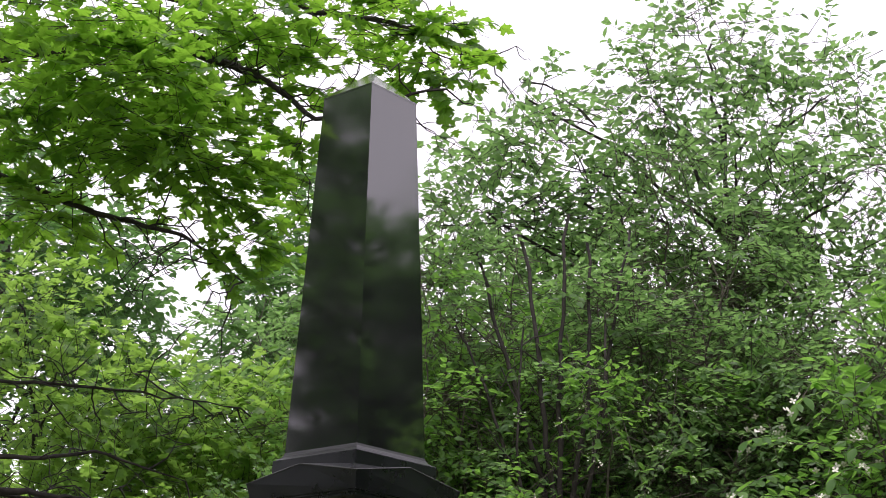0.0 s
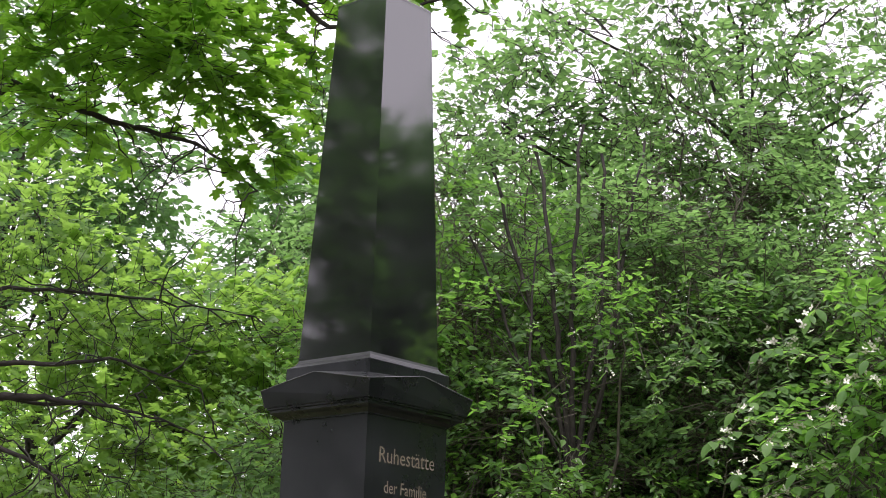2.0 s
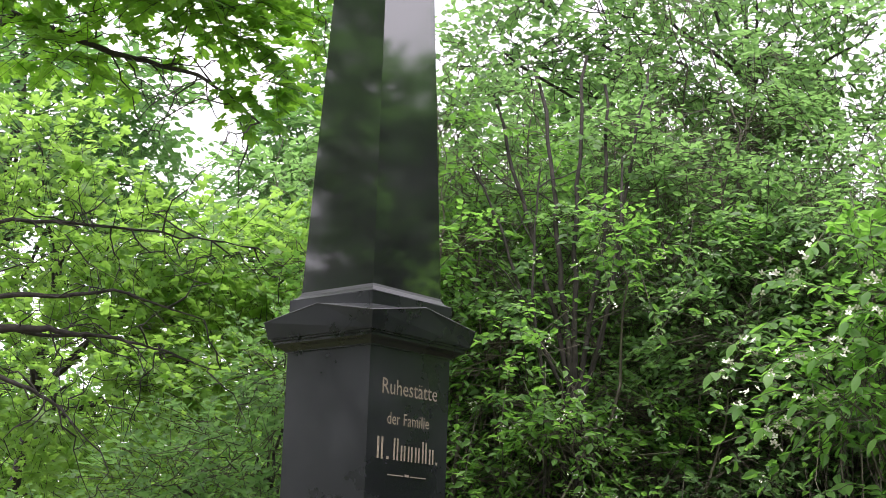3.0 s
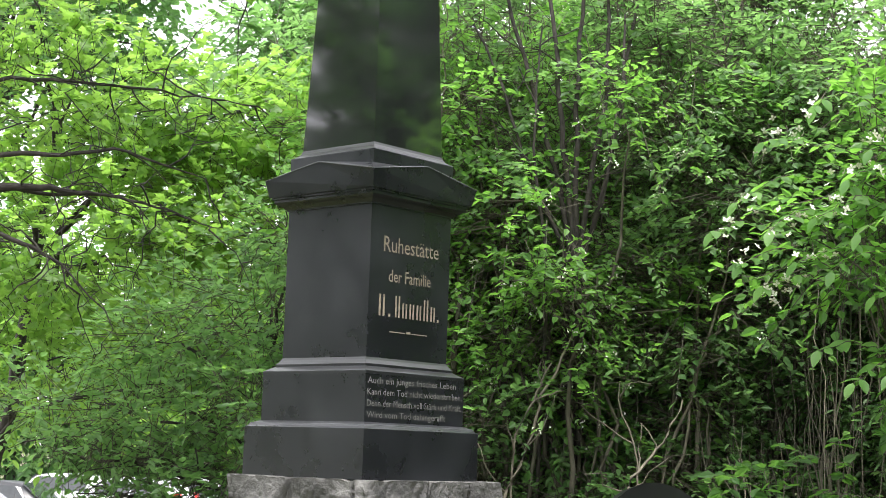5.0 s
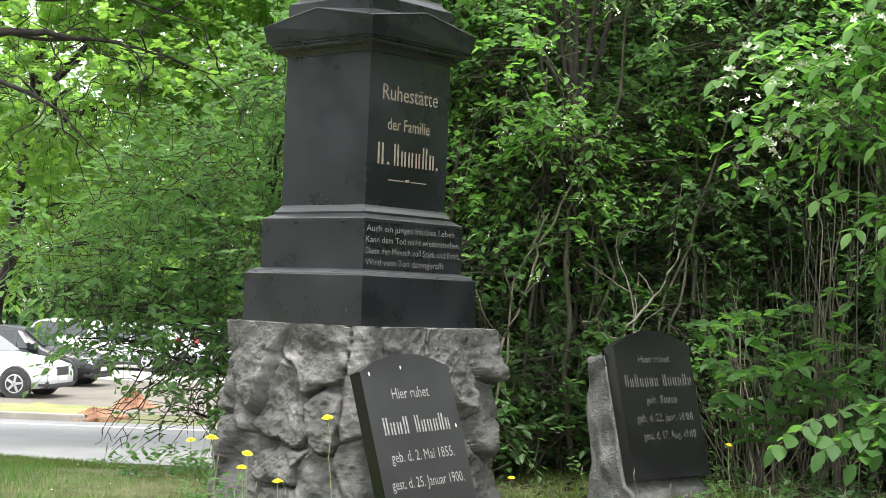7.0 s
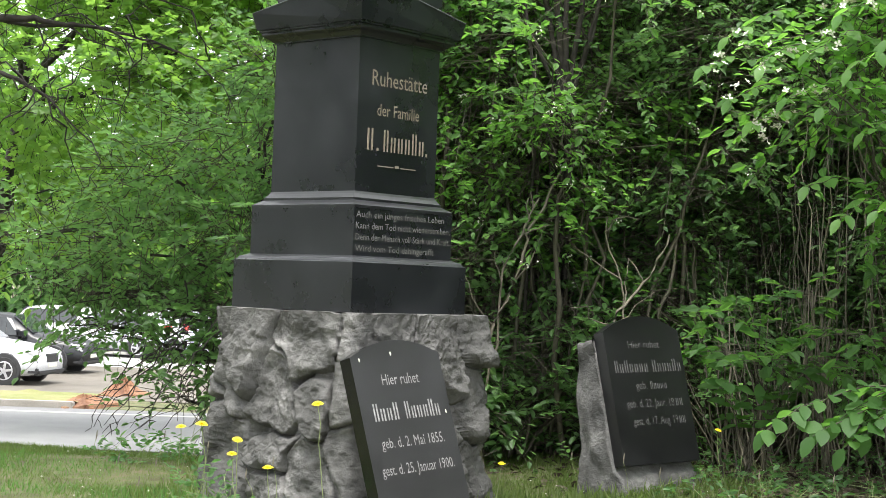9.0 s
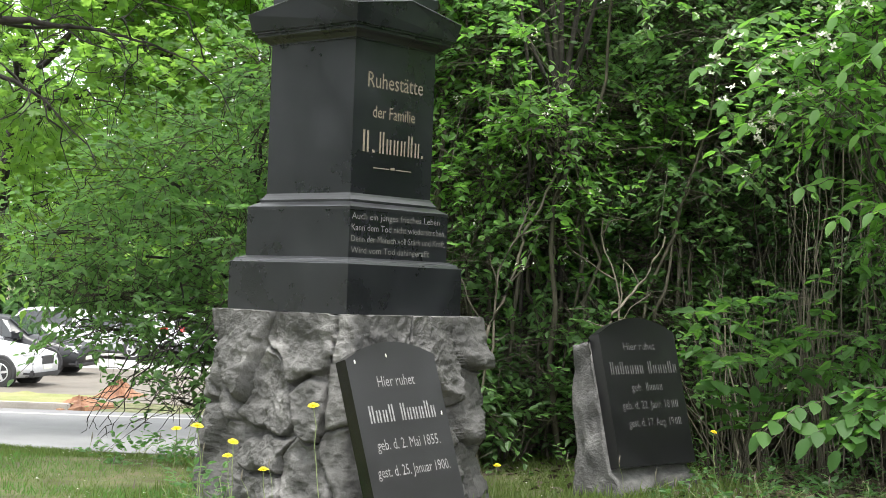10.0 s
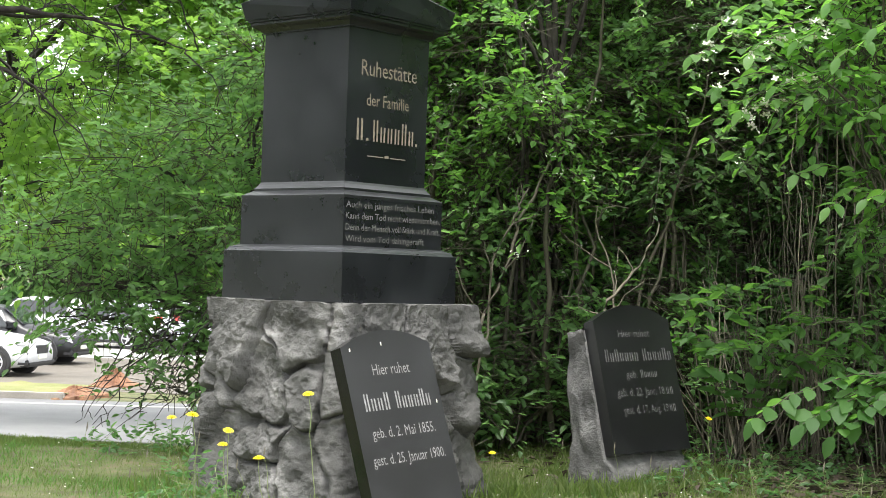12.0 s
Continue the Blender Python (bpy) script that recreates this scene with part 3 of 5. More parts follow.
def plate_mesh(w, h, rise, thick):
    """Plate with a shallow arched head; its upper left corner is the origin."""
    bm = bmesh.new()
    out = [(0, -h), (w, -h), (w, 0)]
    for k in range(1, 14):
        u = 1 - k / 14
        out.append((w * u, rise * math.sin(math.pi * min(max((u - 0.03) / 0.94, 0), 1)) ** 0.75))
    out.append((0, 0))
    fr = [bm.verts.new((x, y, 0)) for x, y in out]
    bk = [bm.verts.new((x, y, -thick)) for x, y in out]
    bm.faces.new(fr)
    bm.faces.new(bk[::-1])
    for k in range(len(out)):
        j = (k + 1) % len(out)
        bm.faces.new((fr[j], fr[k], bk[k], bk[j]))
    bmesh.ops.bevel(bm, geom=[e for e in bm.edges if e.calc_face_angle(0) > 0.8], offset=0.003, segments=2, affect="EDGES")
    return bm


plate = thing("gravestone", plate_pose(-0.2954, 5.801, 0.6548, 46.4, 17.5, 2.4), "dark grey granite grave plate with arched head leaning on the rockwork", "gravestone")
slate = part("plate", plate_mesh(0.48, 0.72, 0.058, 0.055), GRANITE_PLATE, plate)
GRANITE_SAWN = granite("polished black granite edge", (0.004, 0.004, 0.0045), (0.12, 0.22), 0.02)
slate.data.materials.append(GRANITE_SAWN)
for face in slate.data.polygons:
    face.material_index = 1 if abs(face.normal.z) < 0.4 else 0


def flat(x, y, z=0.0006):
    return Matrix.Translation((x, y, z))


line_of_text("Hier ruhet", 0.200, 0.042, LETTER, slate, flat(0.240, -0.113))
letter_bars(-0.180, -0.040, "TssT", 0.066, LETTER, slate, flat(0.240, -0.247))
letter_bars(-0.012, 0.185, "TsssTs", 0.066, LETTER, slate, flat(0.240, -0.247))
line_of_text("geb. d. 2. Mai 1855.", 0.340, 0.040, LETTER, slate, flat(0.240, -0.350))
line_of_text("gest. d. 25. Januar 1900.", 0.390, 0.040, LETTER, slate, flat(0.240, -0.450))


def chip(x, y, owner, w=0.008, h=0.016):
    bm = bmesh.new()
    bmesh.ops.create_icosphere(bm, subdivisions=1, radius=1)
    for v in bm.verts:
        v.co = (x + v.co.x * w, y + v.co.y * h, v.co.z * 0.003)
    part("paint_chip", bm, PETAL_WHITE, owner, "white chip")


for x, y in ((0.045, -0.012), (0.215, 0.005), (0.452, -0.235)):
    chip(x, y, slate, 0.004, 0.009)

P2 = plate_pose(0.771, 7.05, 0.756, 37.0, 15.0, 1.2)
plate2 = thing("gravestone", P2, "black granite grave plate with faded lettering on rough stone", "gravestone")
slate2 = part("plate", plate_mesh(0.48, 0.606, 0.070, 0.062), GRANITE_PLATE_DARK, plate2)
line_of_text("Hier ruhet", 0.200, 0.036, LETTER_FAINT, slate2, flat(0.240, -0.080))
letter_bars(-0.205, 0.010, "TsTssss", 0.056, LETTER_FAINT, slate2, flat(0.240, -0.190))
letter_bars(0.032, 0.225, "TsssTs", 0.056, LETTER_FAINT, slate2, flat(0.240, -0.190))
line_of_text("geb.", 0.070, 0.036, LETTER_FAINT, slate2, flat(0.185, -0.268))
letter_bars(0.0, 0.110, "Tssss", 0.036, LETTER_FAINT, slate2, flat(0.240, -0.268))
line_of_text("geb. d. 22. Janr. 18", 0.300, 0.037, LETTER_FAINT, slate2, flat(0.225, -0.350))
letter_bars(0.145, 0.195, "TT", 0.034, LETTER_FAINT, slate2, flat(0.240, -0.350))
line_of_text("gest. d. 17. Aug. 19", 0.285, 0.037, LETTER_FAINT, slate2, flat(0.240, -0.430))
letter_bars(0.150, 0.195, "TT", 0.034, LETTER_FAINT, slate2, flat(0.240, -0.430))


def block_mesh(seed, w, h, thick_top, thick_foot, below):
    """Rough stone wedge behind a plate, in the plate's axes."""
    bm = bmesh.new()
    bmesh.ops.create_cube(bm, size=1)
    bmesh.ops.subdivide_edges(bm, edges=bm.edges[:], cuts=22, use_grid_fill=True)
    for v in bm.verts:
        u, w_, t = v.co.x + 0.5, v.co.y + 0.5, 0.5 - v.co.z
        y = -(h + below) + (h + below) * w_
        thick = thick_foot + (thick_top - thick_foot) * w_
        p = Vector((-0.012 + u * (w + 0.02), y - 0.02, -0.064 - t * thick))
        if y < -h:
            p.z += (1 - t) * 0.030 * min(1, (-h - y) / 0.03)
        q = noise.noise_vector(p * 6.0 + Vector((seed, 0, 0))) * 0.018 + noise.noise_vector(p * 14.0) * 0.016 + noise.noise_vector(p * 38.0) * 0.007
        edge = 1.0 if t > 0.02 or y < -h else 0.15
        v.co = p + q * edge
    return bm


part("stone_block", block_mesh(3.1, 0.48, 0.606, 0.10, 0.26, 0.16), ROCK, plate2, "rough grey stone block", True)


# ---- cars in the car park ----
CAR_WHITE = surface("white car paint", [(0.3, (0.50, 0.51, 0.53)), (0.7, (0.56, 0.57, 0.59))], 1.0, (0.12, 0.2), 40.0, 0.02, 0.001)
CAR_BLACK = surface("black car paint", [(0.3, (0.006, 0.007, 0.009)), (0.7, (0.010, 0.011, 0.014))], 1.0, (0.32, 0.42), 40.0, 0.02, 0.001)
CAR_SILVER = surface("silver car paint", [(0.3, (0.52, 0.53, 0.55)), (0.7, (0.62, 0.63, 0.65))], 1.0, (0.15, 0.25), 40.0, 0.02, 0.001, metal=0.3)
CAR_GLASS = surface("dark car glass", [(0.3, (0.02, 0.024, 0.026)), (0.7, (0.035, 0.04, 0.042))], 1.0, (0.03, 0.06), 10.0, 0.0, 0.001)
RUBBER = surface("black tyre rubber", [(0.3, (0.016, 0.016, 0.017)), (0.7, (0.035, 0.035, 0.035))], 8.0, (0.7, 0.9), 60.0, 0.3, 0.002)
TRIM = surface("black plastic trim", [(0.3, (0.018, 0.018, 0.02)), (0.7, (0.035, 0.035, 0.037))], 4.0, (0.5, 0.7), 60.0, 0.1, 0.001)
ALLOY = surface("silver alloy", [(0.3, (0.50, 0.50, 0.52)), (0.7, (0.62, 0.62, 0.64))], 6.0, (0.25, 0.4), 60.0, 0.05, 0.001, metal=0.8)
LENS = surface("clear lamp lens", [(0.3, (0.55, 0.56, 0.58)), (0.7, (0.75, 0.76, 0.78))], 12.0, (0.05, 0.1), 60.0, 0.05, 0.001)
RED_LENS = surface("red lamp lens", [(0.3, (0.45, 0.02, 0.015)), (0.7, (0.60, 0.04, 0.03))], 12.0, (0.08, 0.15), 60.0, 0.05, 0.001)


def box(x0, x1, y0, y1, z0, z1, bevel=0.01):
    bm = bmesh.new()
    bmesh.ops.create_cube(bm, size=1)
    for v in bm.verts:
        v.co = ((x0 + x1) / 2 + v.co.x * (x1 - x0), (y0 + y1) / 2 + v.co.y * (y1 - y0), (z0 + z1) / 2 + v.co.z * (z1 - z0))
    bmesh.ops.bevel(bm, geom=bm.edges[:], offset=bevel, segments=2, affect="EDGES")
    return bm


def disc(r, y0, y1, x, z, sides=28, hole=0.0):
    bm = bmesh.new()
    rings = []
    prof = [(hole, y0), (r * 0.94, y0), (r, y0 + (y1 - y0) * 0.15), (r, y1 - (y1 - y0) * 0.15), (r * 0.94, y1), (hole, y1)]
    for k in range(sides):
        a = 2 * math.pi * k / sides
        rings.append([bm.verts.new((x + q * math.cos(a), y, z + q * math.sin(a))) for q, y in prof])
    for k in range(sides):
        a, b = rings[k], rings[(k + 1) % sides]
        for j in range(len(prof) - 1):
            bm.faces.new((a[j], a[j + 1], b[j + 1], b[j]))
    bmesh.ops.remove_doubles(bm, verts=bm.verts[:], dist=0.0005)
    return bm


# side profile of an estate car: along from the nose, sill, waist, roof or bonnet, half width at sill, waist and top
STATIONS = [(0.00, 0.36, 0.60, 0.70, 0.66, 0.70, 0.58), (0.10, 0.24, 0.64, 0.82, 0.78, 0.82, 0.68), (0.45, 0.22, 0.70, 0.92, 0.88, 0.91, 0.74), (1.15, 0.22, 0.78, 1.02, 0.91, 0.93, 0.74),
            (1.45, 0.22, 0.92, 1.06, 0.91, 0.93, 0.72), (2.10, 0.22, 0.94, 1.50, 0.91, 0.93, 0.60), (2.60, 0.22, 0.95, 1.56, 0.91, 0.93, 0.61), (3.60, 0.22, 0.96, 1.55, 0.91, 0.93, 0.60),
            (4.30, 0.24, 0.97, 1.46, 0.90, 0.92, 0.58), (4.68, 0.30, 0.95, 1.05, 0.86, 0.88, 0.66), (4.78, 0.38, 0.80, 0.86, 0.80, 0.82, 0.70)]


def car(m, paint, label, roof_rails=False):
    """Estate car, nose towards +x, its right side towards -y."""
    c = thing("car", m, label, "car", "parked cars")
    bm = bmesh.new()
    rows = []
    for x, zs, zw, zt, ws, ww, wt in STATIONS:
        prof = [(-ws, zs), (-ww, (zs + zw) / 2), (-ww, zw), (-wt, zt - 0.03), (-wt * 0.6, zt), (wt * 0.6, zt), (wt, zt - 0.03), (ww, zw), (ww, (zs + zw) / 2), (ws, zs)]
        rows.append([bm.verts.new((4.78 - x - 2.39, y, z)) for y, z in prof])
    for a, b in zip(rows, rows[1:]):
        for k in range(9):
            bm.faces.new((a[k], a[k + 1], b[k + 1], b[k]))
        bm.faces.new((a[9], a[0], b[0], b[9]))
    bm.faces.new(rows[0])
    bm.faces.new(rows[-1][::-1])
    bmesh.ops.recalc_face_normals(bm, faces=bm.faces[:])
    bmesh.ops.bevel(bm, geom=[e for e in bm.edges if e.calc_face_angle(0) > 0.35], offset=0.03, segments=2, affect="EDGES")
    body = part("body", bm, paint, c, "", True)

    for s in (-1, 1):
        for x0, x1, t0, t1 in ((0.62, 0.30, 0.62, 0.22), (0.26, -0.60, 0.18, -0.60), (-0.66, -1.60, -0.66, -1.45)):
            y0, y1, z0, z1 = s * 0.935, s * 0.66, 0.98, 1.44
            b = bmesh.new()
            pts = [(x0, y0, z0), (x1, y0, z0), (t1 - 0.05, y1, z1), (t0 - 0.30 if x0 > 0.5 else t0, y1, z1 if x0 < 0.5 else 1.40)]
            lo = [b.verts.new(q) for q in pts]
            hi = [b.verts.new((q[0], q[1] - s * 0.03, q[2])) for q in pts]
            b.faces.new(lo)
            b.faces.new(hi[::-1])
            for k in range(4):
                b.faces.new((lo[k], hi[k], hi[(k + 1) % 4], lo[(k + 1) % 4]))
            bmesh.ops.recalc_face_normals(b, faces=b.faces[:])
            part("side_window", b, CAR_GLASS, c)
        part("mirror", box(0.62, 0.82, s * 0.93, s * 1.08, 0.96, 1.10, 0.03), paint, c)
        part("headlight", box(2.06, 2.31, s * 0.52, s * 0.80, 0.64, 0.79, 0.03), LENS, c, "clear headlight")
        part("fog_recess", box(2.18, 2.325, s * 0.50, s * 0.76, 0.40, 0.55, 0.02), TRIM, c)
        part("tail_light", box(-2.36, -2.14, s * 0.62, s * 0.86, 0.78, 1.12, 0.03), RED_LENS, c, "red tail light")
        if roof_rails:
            part("roof_rail", box(-1.5, 0.3, s * 0.54, s * 0.58, 1.57, 1.61, 0.01), ALLOY, c)
        for x in (1.58, -1.30):
            arch = part("wheel_arch", disc(0.40, s * 0.70, s * 0.938, x, 0.36), TRIM, c)
            w = part("wheel", disc(0.33, s * 0.72, s * 0.95, x, 0.335, hole=0.20), RUBBER, c, "black tyre")
            part("rim", disc(0.21, s * 0.80, s * 0.925, x, 0.335), TRIM, w)
            for k in range(5):
                b = box(-0.028, 0.028, s * 0.90, s * 0.955, 0.0, 0.21, 0.008)
                bmesh.ops.transform(b, matrix=pose(x, 0, 0.335, 0, 72 * k + 10, 0), verts=b.verts[:])
                part("spoke", b, ALLOY, w, "silver alloy spoke")
            part("rim_lip", disc(0.225, s * 0.93, s * 0.953, x, 0.335, hole=0.195), ALLOY, w)
    b = bmesh.new()
    pts = [(0.95, -0.72, 1.04), (0.95, 0.72, 1.04), (0.34, 0.58, 1.48), (0.34, -0.58, 1.48)]
    lo = [b.verts.new(q) for q in pts]
    hi = [b.verts.new((q[0] + 0.02, q[1], q[2] + 0.03)) for q in pts]
    b.faces.new(lo[::-1])
    b.faces.new(hi)
    for k in range(4):
        b.faces.new((lo[k], lo[(k + 1) % 4], hi[(k + 1) % 4], hi[k]))
    part("windscreen", b, CAR_GLASS, c)
    part("grille", box(2.30, 2.395, -0.38, 0.38, 0.52, 0.74, 0.02), TRIM, c, "dark grille")
    part("bumper", box(1.9, 2.40, -0.84, 0.84, 0.24, 0.40, 0.05), TRIM, c, "grey lower bumper")
    part("sill_trim", box(-1.0, 1.05, -0.93, 0.93, 0.20, 0.32, 0.03), TRIM, c)
    part("plate_bar", box(2.385, 2.402, -0.26, 0.26, 0.42, 0.52, 0.004), PETAL_WHITE, c, "blank number plate")
    return c


car(pose(-11.4, 38.1, -1.70, 0, 0, -8), CAR_WHITE, "white estate car parked beside the road", True)
car(pose(-11.5, 43.0, -1.70, 0, 0, -6), CAR_BLACK, "black estate car parked behind the white one")
car(pose(-6.3, 50.0, -1.70, 0, 0, 165), CAR_SILVER, "pale silver estate car parked beyond the shrubs")

for x, y, turn in ((-10.6, 52.5, 168), (-8.2, 55.0, 10), (-13.8, 56.0, 172), (-5.2, 56.5, 165)):
    car(pose(x, y, -1.70, 0, 0, turn), CAR_WHITE, "white car parked at the back of the car park")


# ---- trees and shrubs ----
def tree(name, x, y, label, category, group=""):
    return thing(name, pose(x, y, float(ground_z(x, y))), label, category, group)


def local(owner, p):
    t = owner.matrix_world.translation
    return (p[0] - t.x, p[1] - t.y, p[2] - t.z)


def at(slope_x, slope_z, depth):
    """A place in the scene from its bearing and rise per metre of depth, seen from the bank."""
    return (slope_x * depth, depth, EYE + slope_z * depth)


def big_tree(name, x, y, label, lobes, template, mat, size, seed, trunk=0.16, category="tree", **kw):
    """Tree: trunk, one limb to each lobe, twigs and leaves. Lobes in world places."""
    t = tree(name, x, y, label, category)
    r = np.random.default_rng(seed)
    top = max(c[2] for c, _, _ in lobes)
    base_z = t.matrix_world.translation.z
    mid = np.mean([c for c, _, _ in lobes], axis=0)
    crown = (x * 0.6 + mid[0] * 0.4, y * 0.6 + mid[1] * 0.4, max(top - 0.5, base_z + 1.5))
    stem = limb_curve((0, 0, -0.1), local(t, crown), r, 0.0, 0.10, 12)
    limb(t, "trunk", stem, trunk, trunk * 0.25)
    for c, rad, _ in lobes:
        k = int(np.clip((c[2] - base_z - rad[2] * 0.7) / (crown[2] - base_z) * 10, 2, 10))
        limb(t, "limb", limb_curve(stem[k], local(t, c), r, 0.06, 0.25, 9), trunk * 0.30, 0.008)
        for _ in range(3):
            q = np.array(local(t, c)) + unit(r.normal(0, 1, 3)) * np.array(rad) * 0.8
            limb(t, "limb", limb_curve(stem[min(k + 1, 11)] * 0.35 + np.array(local(t, c)) * 0.65, q, r, 0.05, 0.3, 7), trunk * 0.10, 0.004, sides=5)
    foliage(t, seed, [(local(t, c), rad, n) for c, rad, n in lobes], template, mat, size, **kw)
    return t


# Norway maple whose limbs reach in from one side, its trunk out of sight
maple = tree("maple_tree", -4.6, 8.2, "large Norway maple with bright green lobed leaves over the graves", "tree")
rm = np.random.default_rng(21)
trunk_line = limb_curve((0, 0, -0.1), (0.15, 0.3, 7.5), rm, 0, 0.05, 14)
limb(maple, "trunk", trunk_line, 0.24, 0.10, sides=12)
MAPLE_LIMBS = [  # start height, end place, radius
    (2.6, [at(-0.302, 0.378, 8.0), at(-0.235, 0.352, 8.0), at(-0.175, 0.338, 7.9), at(-0.132, 0.306, 7.8)], 0.020),
    (3.2, [at(-0.30, 0.47, 8.2), at(-0.18, 0.475, 8.2), at(-0.13, 0.455, 8.1), at(-0.09, 0.425, 8.1), at(0.0, 0.45, 8.0)], 0.030),
    (3.6, [at(-0.30, 0.53, 8.4), at(-0.14, 0.52, 8.4), at(-0.04, 0.50, 8.3), at(0.03, 0.47, 8.2)], 0.030),
    (1.9, [at(-0.29, 0.162, 8.2), at(-0.250, 0.161, 8.2), at(-0.214, 0.159, 8.3)], 0.024),
    (1.95, [at(-0.29, 0.164, 8.3), at(-0.214, 0.158, 8.3), at(-0.180, 0.150, 8.3), at(-0.150, 0.140, 8.4)], 0.011),
    (1.6, [at(-0.29, 0.132, 8.0), at(-0.265, 0.122, 8.0), at(-0.250, 0.114, 8.0), at(-0.245, 0.098, 8.0)], 0.013),
    (2.3, [at(-0.29, 0.235, 8.3), at(-0.2, 0.23, 8.6), at(-0.13, 0.22, 8.8)], 0.011),
    (2.0, [at(-0.28, 0.185, 8.0), at(-0.22, 0.19, 8.2), at(-0.16, 0.172, 8.4)], 0.014),
]
for h, way, r0 in MAPLE_LIMBS:
    pts = [np.array((0.05, 0.05, h))] + [np.array(local(maple, p)) for p in way]
    fine = np.concatenate([limb_curve(a, b, rm, 0.0, 0.13, 8)[:-1] for a, b in zip(pts, pts[1:])] + [pts[-1][None]])
    limb(maple, "limb", fine, r0 * 1.4, r0 * 0.22)
    for k in range(6, len(fine), 1 if h > 2.2 else 3):
        q = fine[k] + unit(rm.normal(0, 1, 3) + np.array([0.5, -0.1, -0.1])) * rm.uniform(0.25, 0.6)
        side = limb_curve(fine[k], q, rm, 0.03, 0.45, 7)
        limb(maple, "limb", side, 0.0055, 0.002, sides=5)
        for j in (3, 5):
            limb(maple, "limb", limb_curve(side[j], side[j] + unit(rm.normal(0, 1, 3)) * rm.uniform(0.12, 0.3), rm, 0.02, 0.4, 5), 0.0032, 0.0014, sides=4)
maple_lobes = [
    (at(-0.28, 0.505, 7.6), (0.60, 0.9, 0.10), 60), (at(-0.25, 0.465, 7.5), (0.60, 0.9, 0.10), 75), (at(-0.27, 0.430, 7.6), (0.50, 0.8, 0.10), 60), (at(-0.205, 0.44, 7.5), (0.40, 0.8, 0.10), 62), (at(-0.18, 0.40, 7.6), (0.35, 0.6, 0.10), 44),
    (at(-0.26, 0.395, 7.7), (0.45, 0.7, 0.09), 46), (at(-0.29, 0.36, 7.8), (0.30, 0.5, 0.08), 20), (at(-0.20, 0.50, 7.8), (0.55, 0.7, 0.10), 60), (at(-0.13, 0.515, 8.0), (0.45, 0.6, 0.10), 44), (at(-0.15, 0.475, 7.9), (0.40, 0.5, 0.09), 34),
    (at(-0.07, 0.50, 8.2), (0.45, 0.5, 0.10), 34), (at(-0.08, 0.465, 8.2), (0.40, 0.4, 0.08), 20), (at(-0.02, 0.50, 8.2), (0.36, 0.4, 0.09), 20), (at(-0.005, 0.465, 8.1), (0.22, 0.3, 0.08), 9),
    (at(-0.15, 0.385, 7.9), (0.26, 0.3, 0.12), 20), (at(-0.115, 0.41, 8.1), (0.24, 0.3, 0.16), 18), (at(-0.125, 0.345, 7.8), (0.20, 0.2, 0.14), 14), (at(-0.25, 0.350, 8.0), (0.40, 0.4, 0.06), 14), (at(-0.095, 0.37, 8.2), (0.18, 0.3, 0.18), 12),
]
foliage(maple, 31, [(local(maple, c), r, n) for c, r, n in maple_lobes], MAPLE, MAPLE_LEAF, 0.092, density=1.0, per=6, length=0.26, tilt=0.36, droop=0.30, twig=0.0026, level=0.45)

# lower boughs of the maple, lit through; brighter leaf colour carries part of that light
bough = big_tree("maple_tree", -3.6, 12.5, "young maple with translucent yellow-green leaves, coloured as if sunlit, behind the graves", [
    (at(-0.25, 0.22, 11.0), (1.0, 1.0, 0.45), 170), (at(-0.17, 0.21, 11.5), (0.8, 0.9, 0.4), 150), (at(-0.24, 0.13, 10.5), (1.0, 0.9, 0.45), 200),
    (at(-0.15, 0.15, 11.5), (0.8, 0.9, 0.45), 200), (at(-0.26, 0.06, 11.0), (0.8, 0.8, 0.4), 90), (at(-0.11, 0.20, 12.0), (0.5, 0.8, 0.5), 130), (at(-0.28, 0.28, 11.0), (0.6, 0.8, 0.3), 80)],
    MAPLE, MAPLE_LIT_LEAF, 0.086, 41, 0.08, density=1.5, per=6, length=0.32, tilt=0.45, droop=0.3)

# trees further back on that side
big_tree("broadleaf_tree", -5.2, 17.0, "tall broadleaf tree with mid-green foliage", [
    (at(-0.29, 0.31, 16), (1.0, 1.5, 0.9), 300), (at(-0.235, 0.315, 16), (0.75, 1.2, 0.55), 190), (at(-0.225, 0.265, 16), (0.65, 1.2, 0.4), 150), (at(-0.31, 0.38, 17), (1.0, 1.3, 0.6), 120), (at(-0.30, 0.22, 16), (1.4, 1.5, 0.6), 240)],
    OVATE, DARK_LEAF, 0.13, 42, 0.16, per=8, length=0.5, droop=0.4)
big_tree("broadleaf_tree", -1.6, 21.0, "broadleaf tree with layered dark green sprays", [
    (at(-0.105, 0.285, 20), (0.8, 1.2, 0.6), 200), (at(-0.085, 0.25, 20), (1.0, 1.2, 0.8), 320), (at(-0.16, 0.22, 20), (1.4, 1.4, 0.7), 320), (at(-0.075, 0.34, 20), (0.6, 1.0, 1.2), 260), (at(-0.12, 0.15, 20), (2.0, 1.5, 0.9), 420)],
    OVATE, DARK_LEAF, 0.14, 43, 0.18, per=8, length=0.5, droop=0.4)

